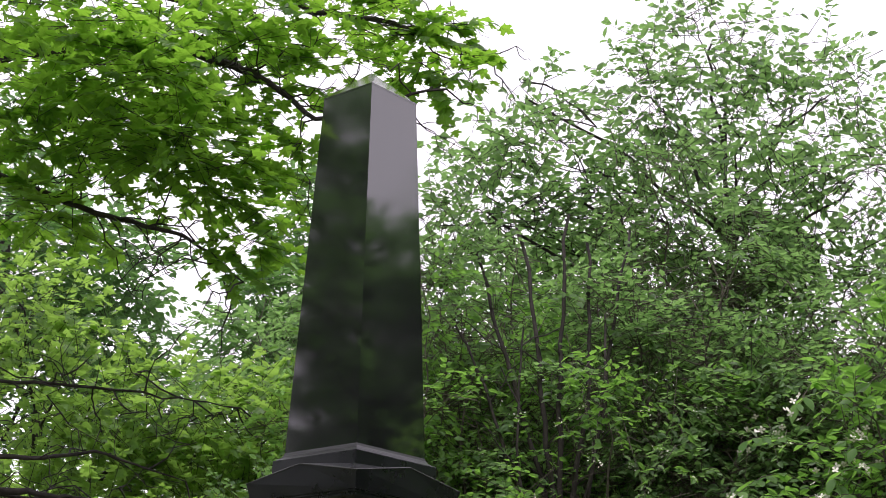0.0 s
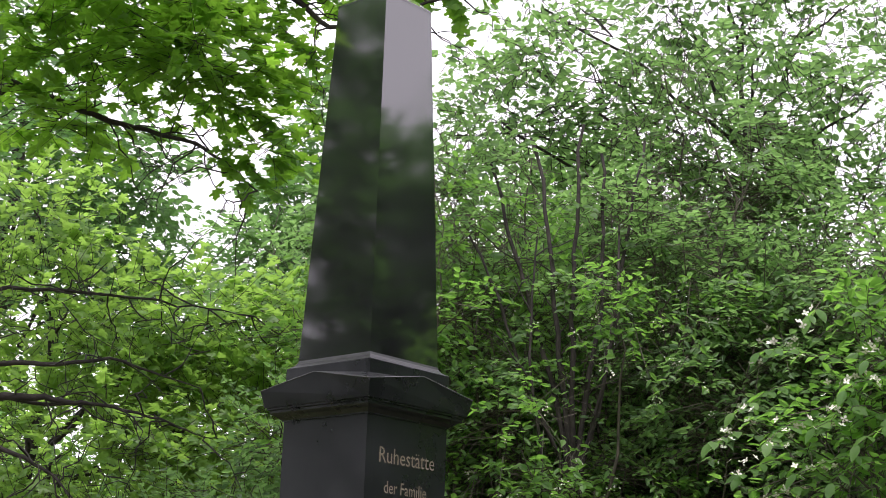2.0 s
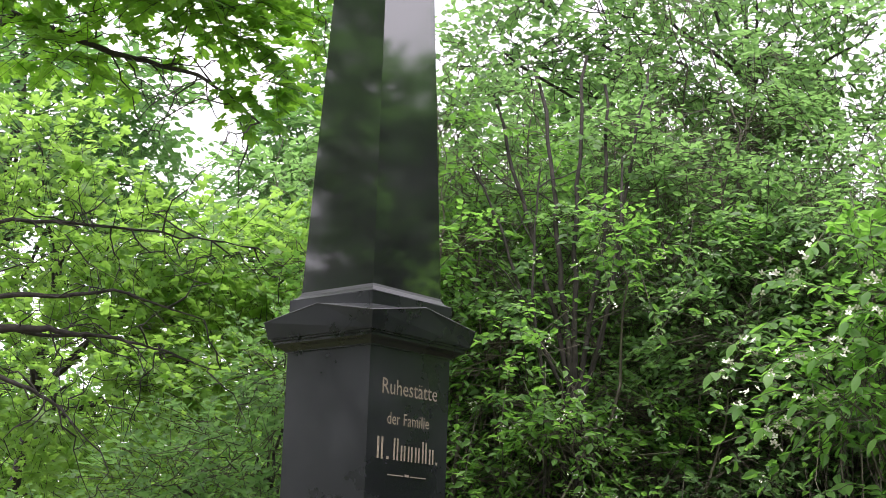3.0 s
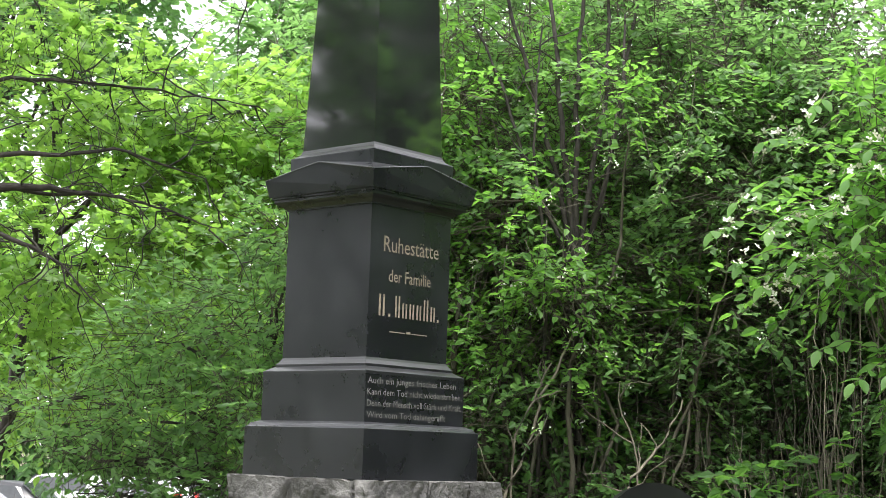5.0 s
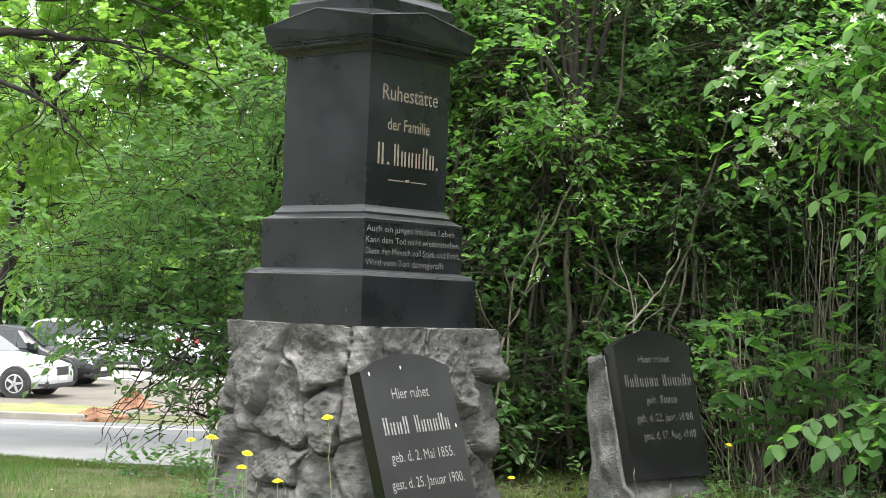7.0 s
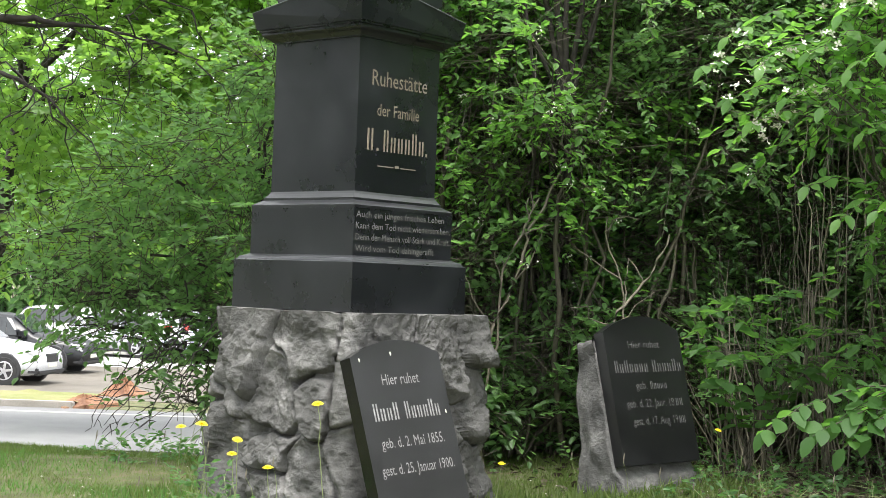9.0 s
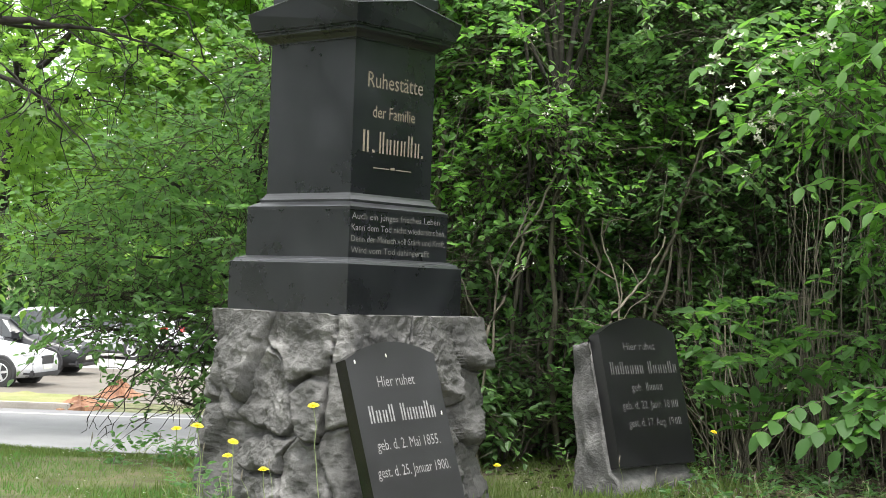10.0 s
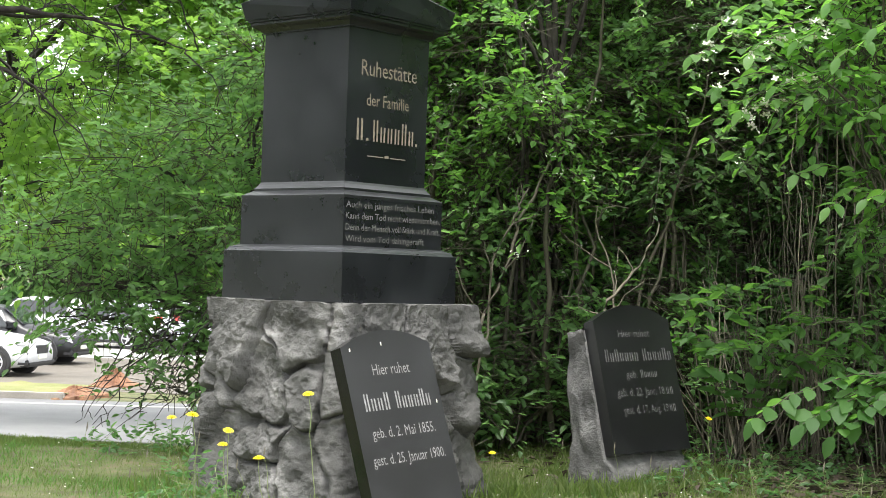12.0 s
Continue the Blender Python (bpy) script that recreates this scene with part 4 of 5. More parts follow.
# same lit leaf colour brightens these trees behind
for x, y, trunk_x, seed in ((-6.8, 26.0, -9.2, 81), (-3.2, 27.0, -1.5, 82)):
    big_tree("broadleaf_tree", trunk_x, y, "broadleaf tree with bright green leaves, coloured as if sunlit, beyond the bank", [
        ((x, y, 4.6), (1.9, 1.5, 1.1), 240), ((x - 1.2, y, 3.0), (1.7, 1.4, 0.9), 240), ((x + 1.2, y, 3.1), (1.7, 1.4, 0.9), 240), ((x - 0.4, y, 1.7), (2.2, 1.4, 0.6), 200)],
        OVATE, MAPLE_LIT_LEAF, 0.20, seed, 0.16, per=8, length=0.6, droop=0.3, clump=0.35)

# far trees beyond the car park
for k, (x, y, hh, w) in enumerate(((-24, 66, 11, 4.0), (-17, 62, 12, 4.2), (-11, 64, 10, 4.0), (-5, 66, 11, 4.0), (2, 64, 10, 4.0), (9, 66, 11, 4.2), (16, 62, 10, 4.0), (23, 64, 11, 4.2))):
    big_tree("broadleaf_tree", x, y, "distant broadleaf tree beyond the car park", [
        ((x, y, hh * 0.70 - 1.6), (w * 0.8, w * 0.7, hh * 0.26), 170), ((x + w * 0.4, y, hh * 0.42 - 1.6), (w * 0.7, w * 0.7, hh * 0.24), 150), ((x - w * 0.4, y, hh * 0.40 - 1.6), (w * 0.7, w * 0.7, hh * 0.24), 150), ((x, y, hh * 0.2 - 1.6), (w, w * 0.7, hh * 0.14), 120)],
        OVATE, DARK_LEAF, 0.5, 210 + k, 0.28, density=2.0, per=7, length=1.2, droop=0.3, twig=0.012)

# spreading shrub beside the obelisk
big_tree("shrub", -0.85, 9.5, "wide spreading shrub with small dull green leaves and drooping twigs", [
    (at(-0.12, 0.085, 9.0), (0.55, 0.5, 0.35), 300), (at(-0.17, 0.065, 9.2), (0.55, 0.5, 0.35), 280), (at(-0.11, 0.03, 8.7), (0.5, 0.5, 0.3), 280), (at(-0.18, 0.015, 9.0), (0.6, 0.5, 0.3), 300),
    (at(-0.25, 0.025, 9.2), (0.5, 0.5, 0.22), 130), (at(-0.115, -0.015, 8.7), (0.32, 0.4, 0.18), 130), (at(-0.10, 0.14, 9.3), (0.35, 0.4, 0.35), 180),
    (at(-0.158, -0.045, 8.6), (0.16, 0.2, 0.15), 55), (at(-0.154, -0.076, 8.5), (0.15, 0.2, 0.09), 45), (at(-0.11, -0.055, 8.5), (0.14, 0.3, 0.10), 22), (at(-0.112, -0.095, 8.3), (0.12, 0.2, 0.05), 16), (at(-0.09, 0.10, 10), (0.4, 0.5, 0.5), 160), (at(-0.155, -0.022, 8.8), (0.36, 0.3, 0.13), 85), (at(-0.205, -0.008, 8.9), (0.36, 0.3, 0.12), 75), (at(-0.125, -0.045, 8.7), (0.25, 0.3, 0.10), 45), (at(-0.24, -0.002, 9.0), (0.3, 0.3, 0.08), 30), (at(-0.205, -0.032, 9.0), (0.30, 0.3, 0.07), 55)],
    OVATE, SHRUB_LEAF, 0.062, 44, 0.03, category="shrub", density=0.52, per=8, length=0.30, droop=0.3, twig_mat=CANE)
rs = np.random.default_rng(8)
twigs = tree("bare_twigs", -1.35, 8.6, "drooping bare dark twigs of the shrub near the lawn", "twigs")
for k in range(26):
    a = np.array(at(rs.uniform(-0.19, -0.09), rs.uniform(-0.05, 0.0), rs.uniform(8.2, 8.8)))
    b = a + np.array((rs.uniform(-0.35, -0.02), rs.uniform(-0.2, 0.1), rs.uniform(-0.55, -0.25)))
    line = limb_curve(local(twigs, a), local(twigs, b), rs, 0.05, 0.35, 9)
    limb(twigs, "twig", line, 0.0052, 0.0016, sides=5)
    for j in (4, 6, 7):
        q = line[j] + np.array((rs.uniform(-0.16, 0.08), 0, rs.uniform(-0.14, 0.06)))
        limb(twigs, "twig", limb_curve(line[j], q, rs, 0.05, 0.4, 5), 0.003, 0.0014, sides=4)


def hedge_shrub(x, y, height, width, seed, leaf, sprays, canes, mat=SHRUB_LEAF, label="tall many-stemmed shrub with mid-green leaves and bare lower canes", low=0.25, top_sparse=0.35, blossom=0):
    """Many-stemmed shrub: canes from one stool that arch outwards, leafy from low to top."""
    s = tree("shrub", x, y, label, "shrub", "shrubs behind the graves")
    r = np.random.default_rng(seed)
    bases, dirs = [], []
    for k in range(canes):
        a = r.uniform(0, 2 * np.pi)
        out = r.uniform(0.2, 1.0) * width
        h = height * r.uniform(0.55, 1.05)
        foot = np.array((r.normal(0, 0.18), r.normal(0, 0.18), -0.05))
        tip = foot + np.array((math.cos(a) * out, math.sin(a) * out, h))
        line = limb_curve(foot, tip, r, 0.08, 0.22, 14)
        limb(s, "cane", line, r.uniform(0.008, 0.022), 0.003, CANE if r.uniform() < 0.8 else DRYCANE, 6)
        n = int(sprays / canes)
        m = max(3, n // 8)
        u = low + (1 - low) * r.uniform(0, 1, m) ** (0.65 + top_sparse)
        i = np.clip((u * 13).astype(int), 0, 12)
        p = line[i] + (line[i + 1] - line[i]) * ((u * 13) % 1)[:, None]
        d = unit(r.normal(0, 1, (m, 3)) * np.array((1, 1, 0.45)) + np.array((math.cos(a), math.sin(a), 0.2)) * 0.4)
        bough = p + d * r.uniform(0.05, 0.40, m)[:, None]
        which = r.integers(0, m, n)
        bases.append(bough[which] + r.normal(0, 0.085, (n, 3)) * np.array((1, 1, 0.55)))
        dirs.append(unit(d[which] + r.normal(0, 0.55, (n, 3))))
    base, direction = np.concatenate(bases), np.concatenate(dirs)
    pos, ax, nor, sz, tips = spray_set(r, base, direction, 0.26 * r.uniform(0.6, 1.3, len(base)), 7, leaf, 0.45, 0.25)
    v, f = leaves(OVATE, pos, ax, nor, sz)
    mesh_object("crown", v, f, mat, s)["kind"] = "stuff"
    v, f = twig_mesh(base - direction * 0.25, tips, 0.0028, 0.001)
    mesh_object("fine_twigwork", v, f, CANE, s)["kind"] = "stuff"
    if blossom:
        p = tips[r.integers(0, len(tips), blossom)].repeat(9, 0) + r.normal(0, 0.016, (blossom * 9, 3))
        v, f = leaves(OVATE, p, r.normal(0, 1, p.shape), r.normal(0, 1, p.shape) + np.array((0, -0.5, 0.8)), r.uniform(0.010, 0.018, len(p)))
        mesh_object("blossom", v, f, PETAL_WHITE, s, "small white blossom")["kind"] = "stuff"
    return s


HEDGE = [(0.35, 9.3, 3.9, 0.9, 1600, 16), (1.15, 9.1, 4.3, 1.0, 1500, 18), (1.9, 9.2, 4.6, 1.1, 2200, 20), (2.7, 8.8, 4.1, 1.0, 1950, 20), (0.75, 10.6, 4.6, 1.0, 1600, 14),
         (1.7, 10.8, 4.9, 1.1, 1950, 16), (2.9, 10.6, 4.5, 1.2, 1750, 16), (3.6, 9.0, 3.5, 1.1, 1000, 14), (-0.25, 10.2, 4.5, 0.7, 1400, 14), (0.3, 10.0, 4.5, 0.7, 1300, 14), (2.65, 8.4, 2.7, 0.6, 520, 16), (4.6, 9.4, 3.6, 1.2, 700, 12)]
for k, (x, y, h, w, n, c) in enumerate(HEDGE):
    hedge_shrub(x, y, h, w, 100 + k, 0.058, int(n * 1.2), c, blossom=26)
# low growth at the foot of the row
for k, (x, y, h) in enumerate(((0.10, 8.7, 1.3), (0.45, 9.0, 1.8), (0.80, 8.9, 1.5), (0.30, 8.6, 0.8), (1.15, 8.9, 1.7), (0.65, 8.75, 0.9), (1.5, 8.9, 1.5), (2.7, 8.4, 1.4), (3.2, 8.2, 1.5))):
    hedge_shrub(x, y, h, 0.45, 170 + k, 0.060, 460, 12, SHRUB_LEAF, "low leafy shrub at the foot of the tall ones", 0.04, 0.3)
# small-leaved shrubs beside the obelisk; paler leaf colour also adds light the row lacks
for k, (x, y, h) in enumerate(((0.15, 8.7, 3.5), (0.62, 8.6, 3.1), (1.05, 8.75, 3.0), (-0.1, 9.0, 3.6))):
    hedge_shrub(x, y, h, 0.5, 190 + k, 0.056, 620, 12, ORANGE_LEAF, "slender shrub with small pale green leaves and white blossom", 0.58, 0.2, 60)
# a row further back that closes the view between the stems
for k, (x, y) in enumerate(((-0.2, 12.6), (0.9, 12.4), (2.2, 12.6), (3.5, 12.4), (4.8, 12.0), (6.2, 11.0))):
    hedge_shrub(x, y, 5.3 if x < 3 else 4.6, 1.3, 140 + k, 0.105, 3400, 18, SHRUB_LEAF, "dense dark green shrub behind the front row", 0.0, 0.45)

# airy tree over the shrubs
big_tree("fruit_tree", 2.3, 10.9, "airy young fruit tree with small leaves against the white sky", [
    (at(0.095, 0.40, 10.3), (0.6, 0.6, 0.40), 105), (at(0.050, 0.40, 10.2), (0.45, 0.5, 0.30), 60), (at(0.15, 0.44, 10.4), (0.6, 0.6, 0.42), 120), (at(0.185, 0.49, 10.5), (0.42, 0.5, 0.42), 75), (at(0.21, 0.42, 10.3), (0.6, 0.6, 0.42), 115),
    (at(0.26, 0.45, 10.4), (0.5, 0.5, 0.40), 70), (at(0.28, 0.39, 10.2), (0.6, 0.5, 0.40), 90), (at(0.12, 0.36, 10.0), (0.8, 0.6, 0.35), 130), (at(0.22, 0.36, 10.0), (0.8, 0.6, 0.35), 120), (at(0.03, 0.36, 10.0), (0.45, 0.5, 0.35), 90), (at(0.31, 0.33, 10.0), (0.5, 0.5, 0.4), 70), (at(0.055, 0.445, 10.2), (0.3, 0.3, 0.16), 14)],
    OVATE, SHRUB_LEAF, 0.080, 51, 0.055, density=1.15, per=6, length=0.30, tilt=0.6, droop=0.3, twig=0.0035, clump=0.15)


def leaf_mesh(name, mat, width=0.52, teeth=0.0, cup=0.10):
    """One larger leaf with a folded midrib and a curved blade, one metre long."""
    n = 7
    verts, faces = [], []
    for k in range(n + 1):
        u = k / n
        w = width * 0.5 * math.sin(math.pi * min(u * 1.02, 1.0)) ** 0.72 * (1 - 0.35 * u) * 1.25
        w *= 1 + teeth * (1 if k % 2 else -1)
        z = -0.22 * u * u
        verts += [(u, -w, z + cup * w), (u, 0, z - 0.02), (u, w, z + cup * w)]
    for k in range(n):
        a = 3 * k
        faces += [(a, a + 1, a + 4, a + 3), (a + 1, a + 2, a + 5, a + 4)]
    me = bpy.data.meshes.new(name)
    me.from_pydata(verts, [], faces)
    me.polygons.foreach_set("use_smooth", [True] * len(me.polygons))
    me.materials.append(mat)
    return me


def template_mesh(name, template, mat):
    me = bpy.data.meshes.new(name)
    me.from_pydata([tuple(p) for p in template[0]], [], [tuple(int(i) for i in r) for f in template[1] for r in f])
    me.materials.append(mat)
    return me


LEAF_ORANGE = leaf_mesh("leaf", ORANGE_LEAF, 0.52, 0.03)
LEAF_HAZEL = leaf_mesh("leaf", HAZEL_LEAF, 0.60, 0.05, 0.08)
LEAF_MAPLE = template_mesh("leaf", MAPLE, MAPLE_LEAF)


def set_leaf(me, parent, p, axis, normal, size):
    ax = Vector(axis).normalized()
    side = Vector(normal).cross(ax).normalized()
    nor = ax.cross(side)
    ob = new("leaf", me)
    ob.parent = parent
    ob.matrix_basis = Matrix(((ax.x * size, side.x * size, nor.x * size, p[0]), (ax.y * size, side.y * size, nor.y * size, p[1]), (ax.z * size, side.z * size, nor.z * size, p[2]), (0, 0, 0, 1)))
    return ob


def leafy_branch(owner, line, me, rng, step, size, r0=0.004, start=0.15, mat=None, pairs=True, hang=0.35):
    """A branch with single leaves along it, in pairs or in turn."""
    br = limb(owner, "branch", line, r0, 0.0015, mat or CANE, 5)
    seg = np.linalg.norm(np.diff(line, axis=0), axis=1)
    s = np.concatenate([[0], np.cumsum(seg)])
    d = start * s[-1]
    turn = 1
    while d < s[-1]:
        p = np.array([np.interp(d, s, line[:, k]) for k in range(3)])
        q = np.array([np.interp(min(d + 0.02, s[-1]), s, line[:, k]) for k in range(3)])
        t = unit(q - p + 1e-6)
        side = unit(np.cross(t, (0, 0, 1.0)) + 1e-6)
        for sg in ((1, -1) if pairs else (turn,)):
            ax = t * 0.55 + side * sg + rng.normal(0, 0.22, 3) - np.array((0, 0, hang))
            set_leaf(me, br, p, ax, np.array((0, -0.35, 1.0)) + rng.normal(0, 0.26, 3), size * rng.uniform(0.7, 1.15))
        turn = -turn
        d += step * rng.uniform(0.75, 1.25)
    set_leaf(me, br, line[-1], line[-1] - line[-2] - np.array((0, 0, 0.05)), (0, -0.3, 1), size)
    return br


def flower_mesh(name, mat, petals, length, width, lift=0.2):
    bm = bmesh.new()
    for k in range(petals):
        a = 2 * math.pi * k / petals
        c, s = math.cos(a), math.sin(a)
        pts = [(0, 0, 0), (0.5, -width, lift * 0.4), (0.9, -width * 0.7, lift), (1.0, 0, lift), (0.9, width * 0.7, lift), (0.5, width, lift * 0.4)]
        bm.faces.new([bm.verts.new(((x * c - y * s) * length, (x * s + y * c) * length, z * length)) for x, y, z in pts])
    me = bpy.data.meshes.new(name)
    bm.to_mesh(me)
    bm.free()
    me.materials.append(mat)
    return me


# ---- mock orange in flower, close by ----
rq = np.random.default_rng(77)
mock = tree("mock_orange", 2.55, 7.3, "mock orange shrub with pale green leaves and white flowers", "shrub")
BLOOM = flower_mesh("flower", PETAL_WHITE, 4, 0.017, 0.34)
ORANGE_TIPS = [at(0.168, 0.148, 6.7), at(0.183, 0.168, 6.7), at(0.186, 0.128, 6.7), at(0.200, 0.114, 6.7), at(0.205, 0.150, 6.6), at(0.222, 0.130, 6.6), at(0.235, 0.160, 6.6), at(0.245, 0.125, 6.6), at(0.200, 0.208, 6.7), at(0.233, 0.232, 6.6),
               at(0.255, 0.185, 6.6), at(0.270, 0.205, 6.6), at(0.262, 0.150, 6.5), at(0.285, 0.170, 6.5), at(0.272, 0.110, 6.6), at(0.236, 0.074, 6.7), at(0.258, 0.054, 6.6), at(0.282, 0.060, 6.5)]
for k, tip in enumerate(ORANGE_TIPS):
    b = np.array(local(mock, tip))
    mid = b + np.array((0.50 + rq.uniform(-0.1, 0.15), 0.30, 0.02 + rq.uniform(-0.15, 0.05)))
    foot = np.array((rq.normal(0, 0.12), rq.normal(0, 0.1), 0))
    limb(mock, "cane", limb_curve(foot, mid, rq, 0.10, 0.15, 12), 0.011, 0.005, CANE, 6)
    line = limb_curve(mid, b, rq, 0.16, 0.2, 10)
    br = leafy_branch(mock, line, LEAF_ORANGE, rq, 0.062, 0.082, 0.0035, 0.0, None, True, 0.12)
    for j in range(int(rq.integers(1, 5)) if k < 12 else 0):
        p = line[9 - j] + rq.normal(0, 0.025, 3)
        for q in range(int(rq.integers(3, 7))):
            fl = new("flower", BLOOM)
            fl.parent = br
            fl.matrix_basis = Matrix.Translation(p + rq.normal(0, 0.026, 3)) @ Euler((rq.uniform(0.2, 1.3), rq.uniform(-0.6, 0.6), rq.uniform(0, 6))).to_matrix().to_4x4()
foliage(mock, 78, [(local(mock, c), r, n) for c, r, n in ((at(0.25, 0.14, 7.1), (0.35, 0.25, 0.30), 60), (at(0.29, 0.19, 7.0), (0.3, 0.3, 0.4), 60), (at(0.31, 0.08, 7.0), (0.20, 0.3, 0.25), 22), (at(0.30, 0.26, 7.2), (0.35, 0.3, 0.3), 50))],
        OVATE, ORANGE_LEAF, 0.075, per=7, length=0.28, droop=0.3, twig_mat=CANE)
for k in range(150):   # curtain of bare canes below its leaves
    a = np.array((rq.uniform(-1.05, 0.55), rq.uniform(0.40, 1.3), -0.03))
    tall = rq.uniform(0.7, 2.3) if a[0] > -0.7 else rq.uniform(0.5, 1.3)
    b = a + np.array((rq.normal(-0.08, 0.20), rq.normal(0.05, 0.15), tall))
    limb(mock, "cane", limb_curve(a, b, rq, 0.03, 0.12, 9), rq.uniform(0.003, 0.0075), 0.002, DRYCANE if k % 3 == 0 else CANE, 5)

# ---- hazel branch near the ground and the seedling beside the second stone ----
hazel = tree("hazel", 2.35, 6.25, "low hazel branch with broad bright green leaves above the litter", "shrub")
for a, b in ((at(0.325, -0.050, 6.1), at(0.215, -0.083, 5.95)), (at(0.325, -0.060, 6.1), at(0.245, -0.085, 5.9)), (at(0.335, -0.048, 6.2), at(0.262, -0.074, 6.0)), (at(0.33, -0.05, 6.0), at(0.28, -0.082, 5.9)), (at(0.335, -0.055, 6.2), at(0.25, -0.080, 6.1)), (at(0.335, -0.065, 6.0), at(0.265, -0.092, 5.9))):
    leafy_branch(hazel, limb_curve(local(hazel, a), local(hazel, b), rq, 0.10, 0.12, 10), LEAF_HAZEL, rq, 0.055, 0.092, 0.004, 0.1, CANE, True, 0.02)
    limb(hazel, "cane", limb_curve((rq.normal(0.1, 0.05), rq.normal(0, 0.1), 0), local(hazel, a), rq, 0.05, 0.1, 8), 0.008, 0.004, CANE, 6)
seedling = tree("maple_seedling", 1.50, 7.5, "young leafy seedling with broad green leaves beside the gravestone", "seedling")
for k in range(11):
    top = np.array(local(seedling, at(rq.uniform(0.172, 0.25), rq.uniform(-0.065, -0.012), rq.uniform(7.25, 7.7))))
    leafy_branch(seedling, limb_curve((rq.normal(0, 0.05), rq.normal(0, 0.05), 0), top, rq, 0.12, 0.15, 9), LEAF_HAZEL, rq, 0.09, 0.100, 0.005, 0.55, CANE, True, 0.2)

foliage(seedling, 88, [(local(seedling, c), r, n) for c, r, n in ((at(0.188, -0.008, 7.5), (0.10, 0.10, 0.05), 8), (at(0.195, -0.030, 7.4), (0.16, 0.15, 0.06), 10), (at(0.235, -0.036, 7.3), (0.22, 0.15, 0.05), 14), (at(0.27, -0.018, 7.2), (0.2, 0.15, 0.06), 14),
        (at(0.285, 0.03, 7.2), (0.16, 0.2, 0.10), 9), (at(0.25, 0.005, 7.6), (0.3, 0.2, 0.08), 8))],
        OVATE, HAZEL_LEAF, 0.080, per=6, length=0.24, droop=0.15, twig=0.002, twig_mat=CANE, level=0.3)

# single maple leaves that hang against the sky
for a, b in ((at(-0.16, 0.335, 7.9), at(-0.138, 0.300, 7.8)), (at(-0.15, 0.33, 7.9), at(-0.118, 0.305, 7.8)), (at(-0.14, 0.36, 7.9), at(-0.112, 0.335, 7.8)), (at(-0.16, 0.37, 8.0), at(-0.125, 0.355, 7.9)), (at(-0.02, 0.47, 8.1), at(0.0, 0.43, 8.1)),
             (at(-0.05, 0.50, 8.2), at(0.035, 0.475, 8.1)), (at(-0.04, 0.49, 8.2), at(0.018, 0.50, 8.2)), (at(-0.02, 0.46, 8.1), at(0.022, 0.455, 8.1)), (at(-0.13, 0.43, 8.0), at(-0.10, 0.40, 8.0)), (at(-0.12, 0.45, 8.1), at(-0.08, 0.44, 8.1))):
    leafy_branch(maple, limb_curve(local(maple, a), local(maple, b), rm, 0.05, 0.25, 8), LEAF_MAPLE, rm, 0.050, 0.100, 0.0035, 0.2, BARK, True, 0.5)

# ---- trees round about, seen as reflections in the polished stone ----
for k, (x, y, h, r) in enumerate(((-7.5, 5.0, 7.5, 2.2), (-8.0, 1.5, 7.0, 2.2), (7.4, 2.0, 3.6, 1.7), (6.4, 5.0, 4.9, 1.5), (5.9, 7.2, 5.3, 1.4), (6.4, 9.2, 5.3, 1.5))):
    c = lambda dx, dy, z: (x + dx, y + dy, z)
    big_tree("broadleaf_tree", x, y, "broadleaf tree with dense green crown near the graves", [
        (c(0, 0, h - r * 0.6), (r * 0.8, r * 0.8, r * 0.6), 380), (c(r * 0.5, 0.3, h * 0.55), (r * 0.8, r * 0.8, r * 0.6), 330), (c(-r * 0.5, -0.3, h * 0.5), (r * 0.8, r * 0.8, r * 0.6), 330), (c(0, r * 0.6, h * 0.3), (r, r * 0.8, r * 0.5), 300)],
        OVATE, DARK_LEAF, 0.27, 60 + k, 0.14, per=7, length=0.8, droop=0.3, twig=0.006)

# added tree, kept out of view, only to darken the shrubs below it
big_tree("broadleaf_tree", 4.3, 5.0, "unseen broadleaf tree added to shade the shrubs beside the graves", [
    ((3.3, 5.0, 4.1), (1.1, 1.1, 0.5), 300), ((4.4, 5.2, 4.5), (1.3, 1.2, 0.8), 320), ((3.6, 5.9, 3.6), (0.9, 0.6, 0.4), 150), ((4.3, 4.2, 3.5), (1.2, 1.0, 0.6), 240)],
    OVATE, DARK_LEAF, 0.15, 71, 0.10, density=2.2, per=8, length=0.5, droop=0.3)

